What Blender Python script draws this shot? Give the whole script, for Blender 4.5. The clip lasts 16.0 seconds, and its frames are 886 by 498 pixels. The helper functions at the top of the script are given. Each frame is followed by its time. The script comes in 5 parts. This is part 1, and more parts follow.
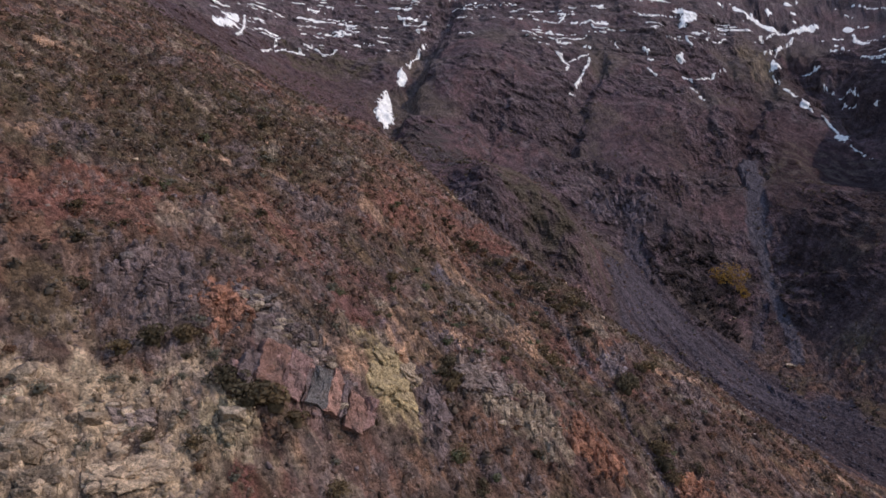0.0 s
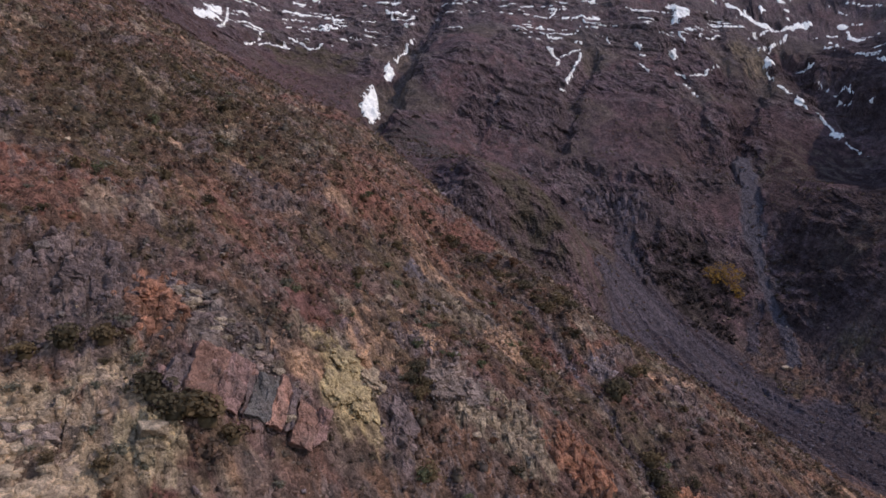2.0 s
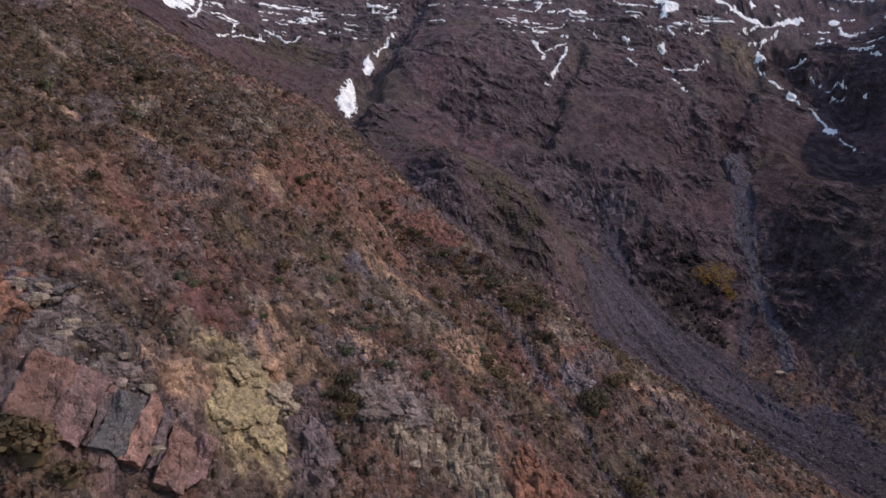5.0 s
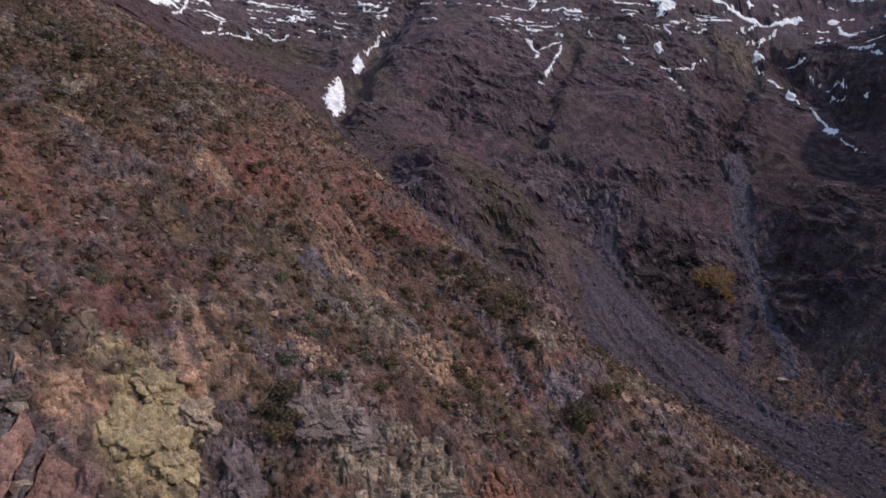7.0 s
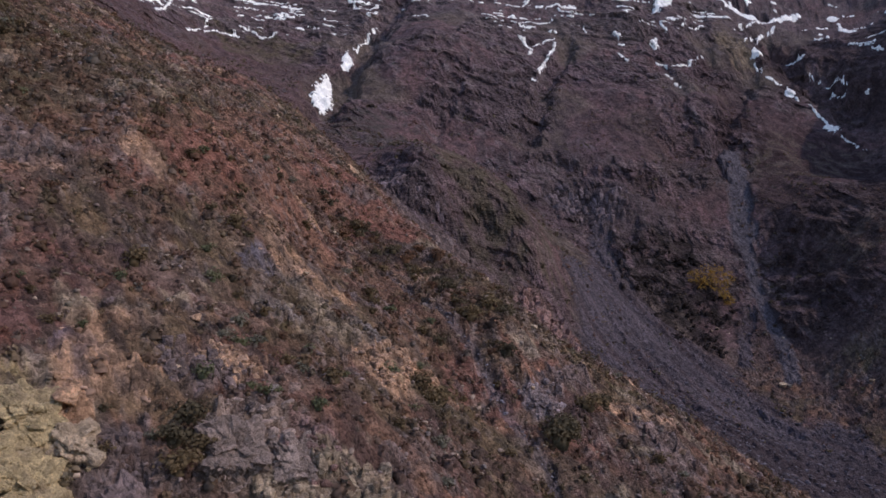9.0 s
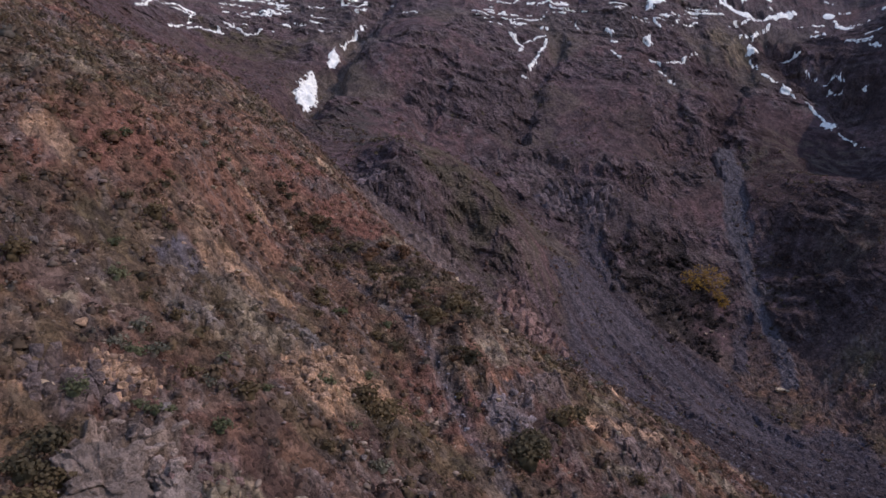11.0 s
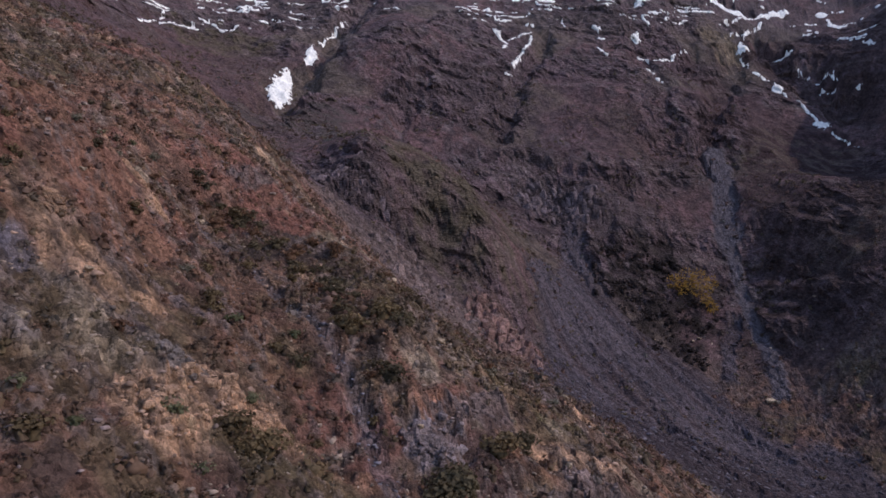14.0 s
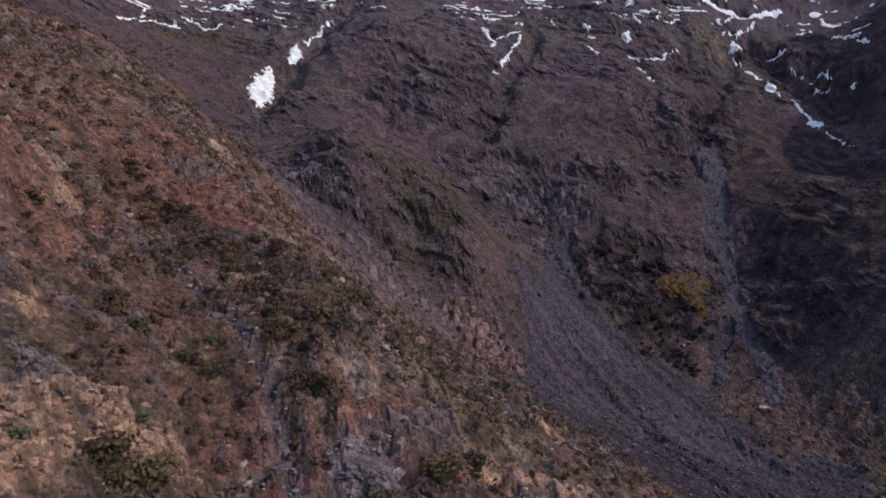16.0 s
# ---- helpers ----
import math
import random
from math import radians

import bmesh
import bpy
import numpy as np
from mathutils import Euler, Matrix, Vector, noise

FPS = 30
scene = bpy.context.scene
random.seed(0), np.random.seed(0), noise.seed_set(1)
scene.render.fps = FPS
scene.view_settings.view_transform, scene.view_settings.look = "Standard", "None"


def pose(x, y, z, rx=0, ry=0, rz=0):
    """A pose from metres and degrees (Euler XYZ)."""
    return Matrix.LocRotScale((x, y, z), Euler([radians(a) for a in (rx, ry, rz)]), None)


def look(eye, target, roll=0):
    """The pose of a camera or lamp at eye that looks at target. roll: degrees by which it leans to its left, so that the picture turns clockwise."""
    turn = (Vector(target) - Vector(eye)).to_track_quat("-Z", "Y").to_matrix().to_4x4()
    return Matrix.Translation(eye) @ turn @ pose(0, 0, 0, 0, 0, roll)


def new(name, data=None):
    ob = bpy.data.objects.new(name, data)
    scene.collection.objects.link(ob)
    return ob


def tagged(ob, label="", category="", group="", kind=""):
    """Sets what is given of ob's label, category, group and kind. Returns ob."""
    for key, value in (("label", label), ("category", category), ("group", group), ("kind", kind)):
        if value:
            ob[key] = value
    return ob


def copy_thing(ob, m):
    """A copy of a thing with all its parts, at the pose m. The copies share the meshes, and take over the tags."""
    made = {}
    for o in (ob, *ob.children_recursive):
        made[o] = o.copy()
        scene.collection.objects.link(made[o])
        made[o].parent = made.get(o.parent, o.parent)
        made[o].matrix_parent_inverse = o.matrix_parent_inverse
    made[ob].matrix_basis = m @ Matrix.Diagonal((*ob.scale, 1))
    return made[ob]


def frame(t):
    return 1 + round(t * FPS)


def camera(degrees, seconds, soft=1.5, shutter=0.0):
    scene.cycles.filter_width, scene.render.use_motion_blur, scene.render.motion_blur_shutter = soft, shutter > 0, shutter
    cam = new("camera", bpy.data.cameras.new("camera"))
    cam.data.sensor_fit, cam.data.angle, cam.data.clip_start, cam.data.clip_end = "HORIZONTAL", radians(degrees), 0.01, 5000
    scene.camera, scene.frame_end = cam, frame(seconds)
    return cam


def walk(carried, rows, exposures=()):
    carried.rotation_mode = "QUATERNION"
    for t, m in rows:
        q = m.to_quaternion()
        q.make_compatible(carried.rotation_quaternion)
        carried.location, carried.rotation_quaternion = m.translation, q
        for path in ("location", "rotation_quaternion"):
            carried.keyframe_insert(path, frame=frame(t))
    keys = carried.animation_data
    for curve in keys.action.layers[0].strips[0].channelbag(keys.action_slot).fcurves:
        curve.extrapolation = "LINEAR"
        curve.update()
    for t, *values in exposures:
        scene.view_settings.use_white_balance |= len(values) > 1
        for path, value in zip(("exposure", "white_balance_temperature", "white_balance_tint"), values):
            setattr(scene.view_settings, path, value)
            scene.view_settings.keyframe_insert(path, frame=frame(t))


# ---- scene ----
cam = camera(66.0, 16.0, soft=1.6)
PATH = [
    (0.0, pose(0.000, -0.000, -0.000, 92.500, -0.000, 0.000)),
    (0.5, pose(0.550, 2.074, -0.177, 92.509, -0.032, -0.180)),
    (1.0, pose(1.116, 4.144, -0.344, 92.530, -0.053, -0.317)),
    (1.5, pose(1.764, 6.272, -0.482, 92.568, -0.073, -0.474)),
    (2.0, pose(2.477, 8.435, -0.606, 92.561, -0.095, -0.641)),
    (2.5, pose(3.245, 10.611, -0.727, 92.552, -0.110, -0.793)),
    (3.0, pose(4.073, 12.774, -0.859, 92.562, -0.110, -0.902)),
    (3.5, pose(4.949, 14.940, -1.007, 92.615, -0.131, -1.020)),
    (4.0, pose(5.835, 17.099, -1.167, 92.647, -0.107, -1.145)),
    (6.5, pose(10.078, 27.873, -1.946, 93.196, -0.034, -1.604)),
    (7.0, pose(10.919, 30.000, -2.087, 93.257, -0.046, -1.576)),
    (7.5, pose(11.773, 32.098, -2.180, 93.332, -0.044, -1.551)),
    (8.0, pose(12.655, 34.155, -2.259, 93.398, 0.005, -1.539)),
    (8.5, pose(13.582, 36.161, -2.343, 93.470, 0.085, -1.594)),
    (9.0, pose(14.568, 38.115, -2.416, 93.527, 0.138, -1.672)),
    (11.5, pose(19.754, 47.498, -2.701, 93.820, 0.218, -1.955)),
    (12.0, pose(20.856, 49.344, -2.736, 93.898, 0.204, -2.026)),
    (12.5, pose(21.983, 51.170, -2.754, 93.973, 0.208, -2.104)),
    (13.0, pose(23.116, 52.984, -2.776, 94.055, 0.232, -2.195)),
    (13.5, pose(24.251, 54.771, -2.810, 94.148, 0.255, -2.257)),
    (14.0, pose(25.390, 56.516, -2.868, 94.204, 0.237, -2.299)),
    (14.5, pose(26.542, 58.230, -2.943, 94.316, 0.189, -2.355)),
    (15.0, pose(27.663, 59.924, -3.024, 94.415, 0.205, -2.451)),
    (15.5, pose(28.749, 61.595, -3.102, 94.508, 0.269, -2.517)),
    (16.0, pose(29.819, 63.251, -3.180, 94.588, 0.349, -2.578)),
]
walk(cam, PATH, exposures=((0.0, 0.29, 6060, 27), (16.0, 0.29, 5880, 28)))

# ---- light ----
SUN_DIR = Vector((0.76, -0.20, 0.68)).normalized()      # towards the sun
world = bpy.data.worlds.new("world")
scene.world = world
world.use_nodes = True
wn = world.node_tree.nodes
sky = wn.new("ShaderNodeTexSky")
sky.sky_type, sky.sun_disc = "NISHITA", False
sky.sun_elevation, sky.sun_rotation = math.asin(SUN_DIR.z), math.atan2(SUN_DIR.x, SUN_DIR.y)
sky.altitude, sky.dust_density, sky.air_density = 2000, 3.0, 1.3
wn["Background"].inputs["Strength"].default_value = 0.15
world.node_tree.links.new(sky.outputs[0], wn["Background"].inputs["Color"])
sun = new("sun", bpy.data.lights.new("sun", "SUN"))
sun.data.energy, sun.data.angle, sun.data.color = 1.8, radians(0.53), (1.0, 0.90, 0.78)
sun.matrix_world = look(SUN_DIR * 800, (0, 0, 0))


# ---- noise ----
def lattice(ix, iy, seed):
    h = ix.astype(np.uint32) * np.uint32(374761393) + iy.astype(np.uint32) * np.uint32(668265263) + np.uint32(seed * 974711 + 12345)
    h = (h ^ (h >> np.uint32(13))) * np.uint32(1274126177)
    h = (h ^ (h >> np.uint32(16))) * np.uint32(2246822519)
    return (h ^ (h >> np.uint32(13))).astype(np.float32) / np.float32(4294967295.0)


SPOKES = np.array([(math.cos(k * math.pi / 8), math.sin(k * math.pi / 8)) for k in range(16)], np.float32)


def grain(x, y, seed=0):
    """Smooth gradient noise from 0 to 1, one cell a unit."""
    ix, iy = np.floor(x), np.floor(y)
    u, v = (x - ix).astype(np.float32), (y - iy).astype(np.float32)
    ix, iy = ix.astype(np.int64), iy.astype(np.int64)
    s, t = u * u * u * (u * (u * 6 - 15) + 10), v * v * v * (v * (v * 6 - 15) + 10)

    def corner(dx, dy):
        g = SPOKES[np.minimum((lattice(ix + dx, iy + dy, seed) * 16).astype(np.int32), 15)]
        return g[..., 0] * (u - dx) + g[..., 1] * (v - dy)

    a, b, c, d = corner(0, 0), corner(1, 0), corner(0, 1), corner(1, 1)
    return np.clip(0.5 + 0.72 * ((a + (b - a) * s) * (1 - t) + (c + (d - c) * s) * t), 0, 1)


def fbm(x, y, octaves=4, seed=0, gain=0.5):
    """Layered noise round zero, about -0.5 to 0.5."""
    total, amp = 0.0, 1.0
    for k in range(octaves):
        total = total + amp * (grain(x, y, seed + 17 * k) - 0.5)
        x, y = 1.62 * x + 1.21 * y + 3.1, 1.62 * y - 1.21 * x + 7.7
        amp *= gain
    return total


def ridged(x, y, octaves=4, seed=0, gain=0.55):
    """Sharp crests and rounded hollows, about 0 to 1."""
    total, amp, norm = 0.0, 1.0, 0.0
    for k in range(octaves):
        total = total + amp * (1 - np.abs(2 * grain(x, y, seed + 31 * k) - 1)) ** 2
        norm += amp
        x, y = 1.55 * x + 1.3 * y + 5.3, 1.55 * y - 1.3 * x + 1.9
        amp *= gain
    return total / norm


def blocks(x, y, seed=0):
    """Jointed rock: each cell a block with a level and a tilt of its own. Returns height 0 to 1 and the block's random number."""
    ix, iy = np.floor(x).astype(np.int64), np.floor(y).astype(np.int64)
    best = np.full(x.shape, 9.0, np.float32)
    level, own = np.zeros(x.shape, np.float32), np.zeros(x.shape, np.float32)
    for dx in (-1, 0, 1):
        for dy in (-1, 0, 1):
            a, b = lattice(ix + dx, iy + dy, seed), lattice(ix + dx, iy + dy, seed + 5)
            px, py = (x - ix - dx - a).astype(np.float32), (y - iy - dy - b).astype(np.float32)
            d = np.maximum(np.abs(px) + 0.25 * np.abs(py), np.abs(py) * 0.9)
            r = lattice(ix + dx, iy + dy, seed + 9)
            near = d < best
            best = np.where(near, d, best)
            level = np.where(near, 0.25 + 0.75 * r + 0.5 * px * (a - 0.5) + 0.7 * py * (b - 0.5), level)
            own = np.where(near, r, own)
    return level, own


def smooth(a, b, v):
    t = np.clip((v - a) / (b - a), 0, 1)
    return t * t * (3 - 2 * t)

# ---- the lie of the land: crests, shoulders, gullies and slope feet, x y z along each ----
LANDFORMS = dict(
    near_slope_foot=[(-52, 35, -6), (-25, 52, -15), (-10, 62, -17), (3, 74, -18), (16, 84, -18), (24, 84, -25)],
    near_slope_ledge=[(-35, 60, -3), (-27, 61, -7), (-16, 61, -11), (-8, 70, -10), (3, 79, -12), (9, 86, -11), (18, 104, -13)],
    near_slope_middle=[(-46, 62, 6), (-32, 67, 3), (-17, 69, -3), (-5, 83, -5), (3, 94, -5), (9, 100, -6)],
    near_slope_upper=[(-44, 74, 14), (-31, 80, 11), (-20, 88, 8), (-10, 98, 8), (-2, 102, 3), (5, 106, -2)],
    near_spur_shoulder=[(-60, 82, 27), (-48, 91, 24), (-35, 96, 20), (-24, 105, 20), (-10, 107, 15), (-2, 114.5, 11.4)],
    near_spur_crest=[(-85, 105, 48), (-58, 118, 41), (-46, 119, 38), (-38, 114, 31), (-25, 114.8, 25.7), (-13, 112, 18.6)],
    side_gully=[(-30, 128, 28), (-12, 122, 15), (1, 114, 4.5), (11, 112, -4), (16, 112, -7), (21, 109, -11.5), (25, 102, -17), (28, 93, -24.5), (31, 83, -33)],
    red_spur_crest=[(-62, 178, 62), (-45, 168, 49), (-30, 161, 38.5), (-20, 165, 37), (-11, 154.5, 27.4), (-4, 145, 20), (3, 144, 15), (11, 141, 9.2), (16, 138, 4.6), (20, 130, 0.2), (23, 121, -3.4), (25.5, 117.5, -6.2), (28, 115.3, -8.8), (30.6, 112, -11.6), (36, 115, -14.5), (42, 115, -17), (52, 112, -25.5), (64, 112, -33)],
    red_spur_flank=[(-7, 133, 16.4), (4, 133, 6), (15, 125, -1), (23, 112, -9), (29, 107, -15.5), (29, 136, -8), (20, 151, -1.5), (35.5, 142, -10.7)],
    red_spur_back=[(-26, 172, 42), (-20, 171.5, 39.4), (-1, 180, 25)],
    scree_valley=[(70, 256, 6), (60, 219, -9), (53, 200, -17), (52, 181, -19), (58, 157, -24), (79, 135, -38), (100, 90, -52)],
    red_spur_foot=[(34, 98, -22.5), (42, 99, -26), (40, 88, -33)],
    fan_edge=[(72, 271, 17), (79, 217, -22), (80, 183, -31), (98, 206, -36), (118, 175, -44)],
    middle_cliff_foot=[(-20, 205, 34), (4, 211, 23.6), (17, 179, 6), (21, 186, 2.6), (26, 196, 0.4), (36, 197, -6.6), (39, 206.5, -0.6), (50, 208.5, -11.2), (28, 205, 4), (31, 215.3, 12)],
    middle_cliff_top=[(8, 217, 31), (14, 215, 33.4), (19, 218, 30.6), (32, 219, 21.8), (42, 214, 8.6)],
    hollow_below_snow=[(-27, 303, 71), (-12, 262, 47), (-4, 232, 35)],
    middle_face=[(40, 306, 58), (27, 314, 69), (7, 321, 80), (87, 283, 36), (80, 293, 43)],
    stream=[(193, 402, 140), (150, 345, 88), (134, 301, 48), (116, 284, 31), (126, 256, 0), (122, 220, -24), (135, 170, -46)],
    upper_face=[(17, 344, 112), (66, 357, 109), (110, 365, 115), (124, 345, 96), (143, 323, 76), (114, 322, 75)],
    snow_gully=[(-21, 367, 113), (-53, 396, 140), (-83, 372, 124), (57, 378, 131), (120, 375, 131), (178, 399, 144)],
    far_bank=[(257, 403, 144), (212, 346, 96), (188, 346, 89), (193, 327, 70), (185, 289, 41), (151, 271, 33), (141, 255, 13), (150, 215, 0)],
    shading_ridge=[(345, 430, 215), (292, 340, 170), (256, 270, 124), (250, 215, 88), (254, 140, 62), (270, 40, 50)],
    skyline=[(-420, 620, 330), (-200, 560, 290), (-20, 560, 285), (150, 560, 290), (330, 580, 320), (520, 560, 330)],
    left_hill=[(-140, 150, 95), (-190, 330, 190), (-140, 60, 45), (-130, -60, -5)],
    valley_floor=[(110, 20, -62), (90, -90, -75), (40, -220, -85), (-100, -320, -80), (200, -300, -60)],
)
NODES = np.array([p for line in LANDFORMS.values() for p in line], float)
REACH = 100.0


def bend(r2):
    return 0.5 * r2 * np.log(r2 + 1e-12)


def fit_land():
    p, n = NODES[:, :2] / REACH, len(NODES)
    k = bend(((p[:, None] - p[None]) ** 2).sum(-1)) + 2e-4 * np.eye(n)
    q = np.c_[np.ones(n), p]
    return np.linalg.solve(np.block([[k, q], [q.T, np.zeros((3, 3))]]), np.r_[NODES[:, 2], np.zeros(3)])


WEIGHTS = fit_land()
HUB = (8.0, -25.0)


def lie(x, y):
    """The smooth lie of the land: a bent plate over the landform lines, levelling out in the distance."""
    dx, dy = x - HUB[0], y - HUB[1]
    r = np.sqrt(dx * dx + dy * dy) + 1e-9
    k = np.minimum(r, 640.0) / r
    x2, y2 = (HUB[0] + dx * k) / REACH, (HUB[1] + dy * k) / REACH
    h = WEIGHTS[-3] + WEIGHTS[-2] * x2 + WEIGHTS[-1] * y2
    for (px, py), c in zip(NODES[:, :2] / REACH, WEIGHTS):
        h = h + c * bend((x2 - px) ** 2 + (y2 - py) ** 2)
    far = smooth(560, 1400, r)
    return h + far * 260 * fbm(x / 500, y / 500, 4, 77)


def inside(x, y, cx, cy, rx, ry, turn=0.0, wobble=0.35, seed=3):
    """A patch with a ragged edge: 1 within, 0 outside."""
    out = np.zeros(np.shape(x), np.float32)
    c, s = math.cos(radians(turn)), math.sin(radians(turn))
    u, v = ((x - cx) * c + (y - cy) * s) / rx, (-(x - cx) * s + (y - cy) * c) / ry
    d = np.sqrt(u * u + v * v)
    near = d < 2.4
    q = 0.55 * min(rx, ry) + 0.4
    ragged = d[near] + wobble * 2.4 * fbm(x[near] / q, y[near] / q, 4, seed)
    out[near] = smooth(1.12, 0.8, ragged)
    return out


# streaks of loose stone: centre, half axes, turn in degrees
SCREES = [(70, 240, 6, 36, -10), (65, 205, 11, 40, 8), (66, 168, 13, 34, 22), (88, 172, 14, 36, 24), (112, 150, 18, 30, 20), (93, 207, 15, 30, 12), (103, 186, 16, 30, 14), (82, 222, 10, 26, 10)]
STREAM = [(137, 302), (134, 291), (130, 281), (125.6, 271), (123.5, 260), (120.2, 246.5), (118.6, 233), (115, 222)]
BRANCH = [(116.5, 247), (110.5, 240.5), (106, 230)]
LEVEES = [[(74, 262), (79.5, 240), (91, 228), (100, 215), (106, 200)], [(66, 224), (74, 206), (86, 186), (98, 166)]]
TRENCH = [(74, 222), (77, 212), (77, 200), (73, 184), (78, 168), (90, 150)]
GULLY = [(3, 128), (11.8, 120), (15.5, 117), (18.9, 113.2), (20.8, 109.8), (23, 105.5), (26, 99), (29, 92), (31, 84)]
# gullies and notches cut into the far face: line, half width, depth
FACE_GULLIES = [
    ([(87, 369), (79, 355), (69, 337), (62, 319), (57, 308)], 5.0, 4.0), ([(28, 327), (22, 317), (20, 307), (16, 290)], 6.0, 3.5), ([(178, 369), (150, 329), (139, 312), (133, 296)], 7.0, 4.5),
    ([(6, 434), (-6, 393), (-12, 367), (-17, 344), (-24, 315), (-25, 293)], 10.0, 8.0), ([(135, 401), (133, 376), (127, 355), (129, 334)], 7.0, 3.0), ([(186, 437), (159, 388), (154, 365)], 7.0, 4.0),
    ([(125, 324), (120, 312), (112, 290)], 7.0, 2.5),
]
HIGH_GULLIES = [
    ([(60, 284), (76, 278), (86, 272)], 4.5, 3.0), ([(36, 297), (54, 296), (69, 296), (80, 292), (94, 283)], 4.0, 2.5), ([(-10, 203), (8, 203), (24, 205)], 3.5, 3.0),
    ([(215, 362), (205, 345), (200, 328), (203, 305)], 7.0, 4.5), ([(209, 463), (207, 445), (211, 436), (214, 430)], 6.0, 5.0), ([(201, 396), (201, 374), (204, 352), (209, 332)], 13.0, 13.0),
]
FAR_GULLIES = FACE_GULLIES + HIGH_GULLIES
TONGUE = [(-16, 378), (-22, 356), (-28, 330), (-27, 306), (-25, 290)]
# broken crags and smooth earth slopes of the far face: centre, half axes
CRAGS = [(40, 320, 26, 12), (60, 322, 8, 14), (136, 366, 18, 14), (62, 282, 16, 6), (12, 209, 15, 6), (232, 424, 22, 16), (-50, 419, 18, 10), (106, 388, 16, 14), (215, 356, 18, 14), (30, 206, 18, 10), (43, 200, 10, 9), (12, 214, 13, 8)]
SLOPES = [(2, 327, 16, 16), (94, 322, 26, 16), (94, 303, 22, 9), (177, 384, 9, 14), (9, 296, 16, 14), (-45, 300, 26, 40)]
# bare rock: centre, half axes, turn, colour
LOW_OUTCROPS = [
    (-13.5, 65.5, 6.2, 3.2, 28, "pink"), (-14.5, 67.6, 5.0, 1.6, 30, "grey"), (-21.4, 66.8, 3.0, 2.6, 10, "orange"),
    (-16.2, 68.4, 5.4, 1.0, -8, "grey"), (-27.0, 66.2, 5.6, 3.4, 12, "mauve"), (-5.6, 73.0, 3.6, 4.2, 40, "yellow"),
    (-10.0, 70.2, 2.6, 1.6, 20, "peach"), (-1.2, 74.0, 1.8, 4.4, 14, "mauve"), (-30.5, 51.0, 4.6, 4.4, 20, "pale"),
    (-24.8, 52.6, 2.4, 1.6, 20, "pale"), (-24.6, 57.4, 2.6, 1.5, 30, "pale"), (-18.2, 58.4, 2.8, 1.9, 20, "ochre"),
    (4.4, 81.0, 3.6, 2.4, 30, "taupe"), (7.6, 82.4, 2.4, 1.8, 30, "pink"),
]
SLOPE_OUTCROPS = [
    (6.4, 79.2, 2.4, 1.4, 30, "buff"), (1.2, 85.2, 2.6, 1.3, 20, "peach"), (-4.9, 76.9, 1.1, 1.8, 0, "peach"),
    (11.2, 95.9, 2.6, 2.4, 40, "peach"), (11.4, 99.6, 1.6, 2.0, 20, "peach"), (26.4, 110.6, 1.8, 1.0, 20, "orange"),
    (0.0, 83.6, 2.6, 1.8, 20, "mauve"), (11.0, 80.6, 3.8, 3.6, 30, "buff"), (18.6, 83.4, 3.4, 3.2, 30, "orange"),
    (13.2, 102.2, 3.2, 2.4, 25, "peach"), (9.8, 101.2, 1.8, 1.8, 0, "grey"), (15.8, 103.6, 2.0, 1.6, 0, "peach"),
    (26.8, 108.2, 2.6, 1.8, 20, "lilac"), (31.0, 112.4, 4.0, 1.6, 30, "mauve"),
]
FAR_OUTCROPS = [
    (-14.0, 218.0, 7.0, 6.0, 0, "pale"), (8.0, 207.0, 17.0, 4.5, 4, "dark"), (43.5, 199.0, 9.0, 7.5, 30, "pink"),
    (22.0, 190.0, 20.0, 12.0, 20, "mauve"), (80.0, 279.0, 26.0, 8.0, -12, "dark"), (174.0, 377.0, 9.0, 12.0, 0, "buff"),
    (-60.0, 102.5, 3.2, 2.4, 0, "peach"), (-44.0, 81.0, 3.0, 2.4, 0, "mauve"), (40.0, 109.0, 4.0, 3.0, 0, "mauve"),
    (34.0, 90.5, 4.0, 3.0, 0, "orange"), (-2.8, 80.6, 1.3, 1.2, 0, "peach"), (2.0, 95.5, 2.2, 1.4, 0, "grey"),
    (-10.5, 99.5, 2.4, 1.4, 0, "peach"),
]
OUTCROPS = LOW_OUTCROPS + SLOPE_OUTCROPS + FAR_OUTCROPS
ROCKS = dict(pink=(0.275, 0.162, 0.122), grey=(0.240, 0.190, 0.148), orange=(0.40, 0.185, 0.098), mauve=(0.208, 0.148, 0.120), yellow=(0.46, 0.340, 0.160), taupe=(0.33, 0.240, 0.175),
             pale=(0.54, 0.395, 0.235), slate=(0.195, 0.168, 0.132), salmon=(0.36, 0.196, 0.128), ochre=(0.52, 0.40, 0.22), buff=(0.38, 0.285, 0.175), peach=(0.50, 0.300, 0.165), lilac=(0.275, 0.213, 0.188), dark=(0.175, 0.128, 0.118))
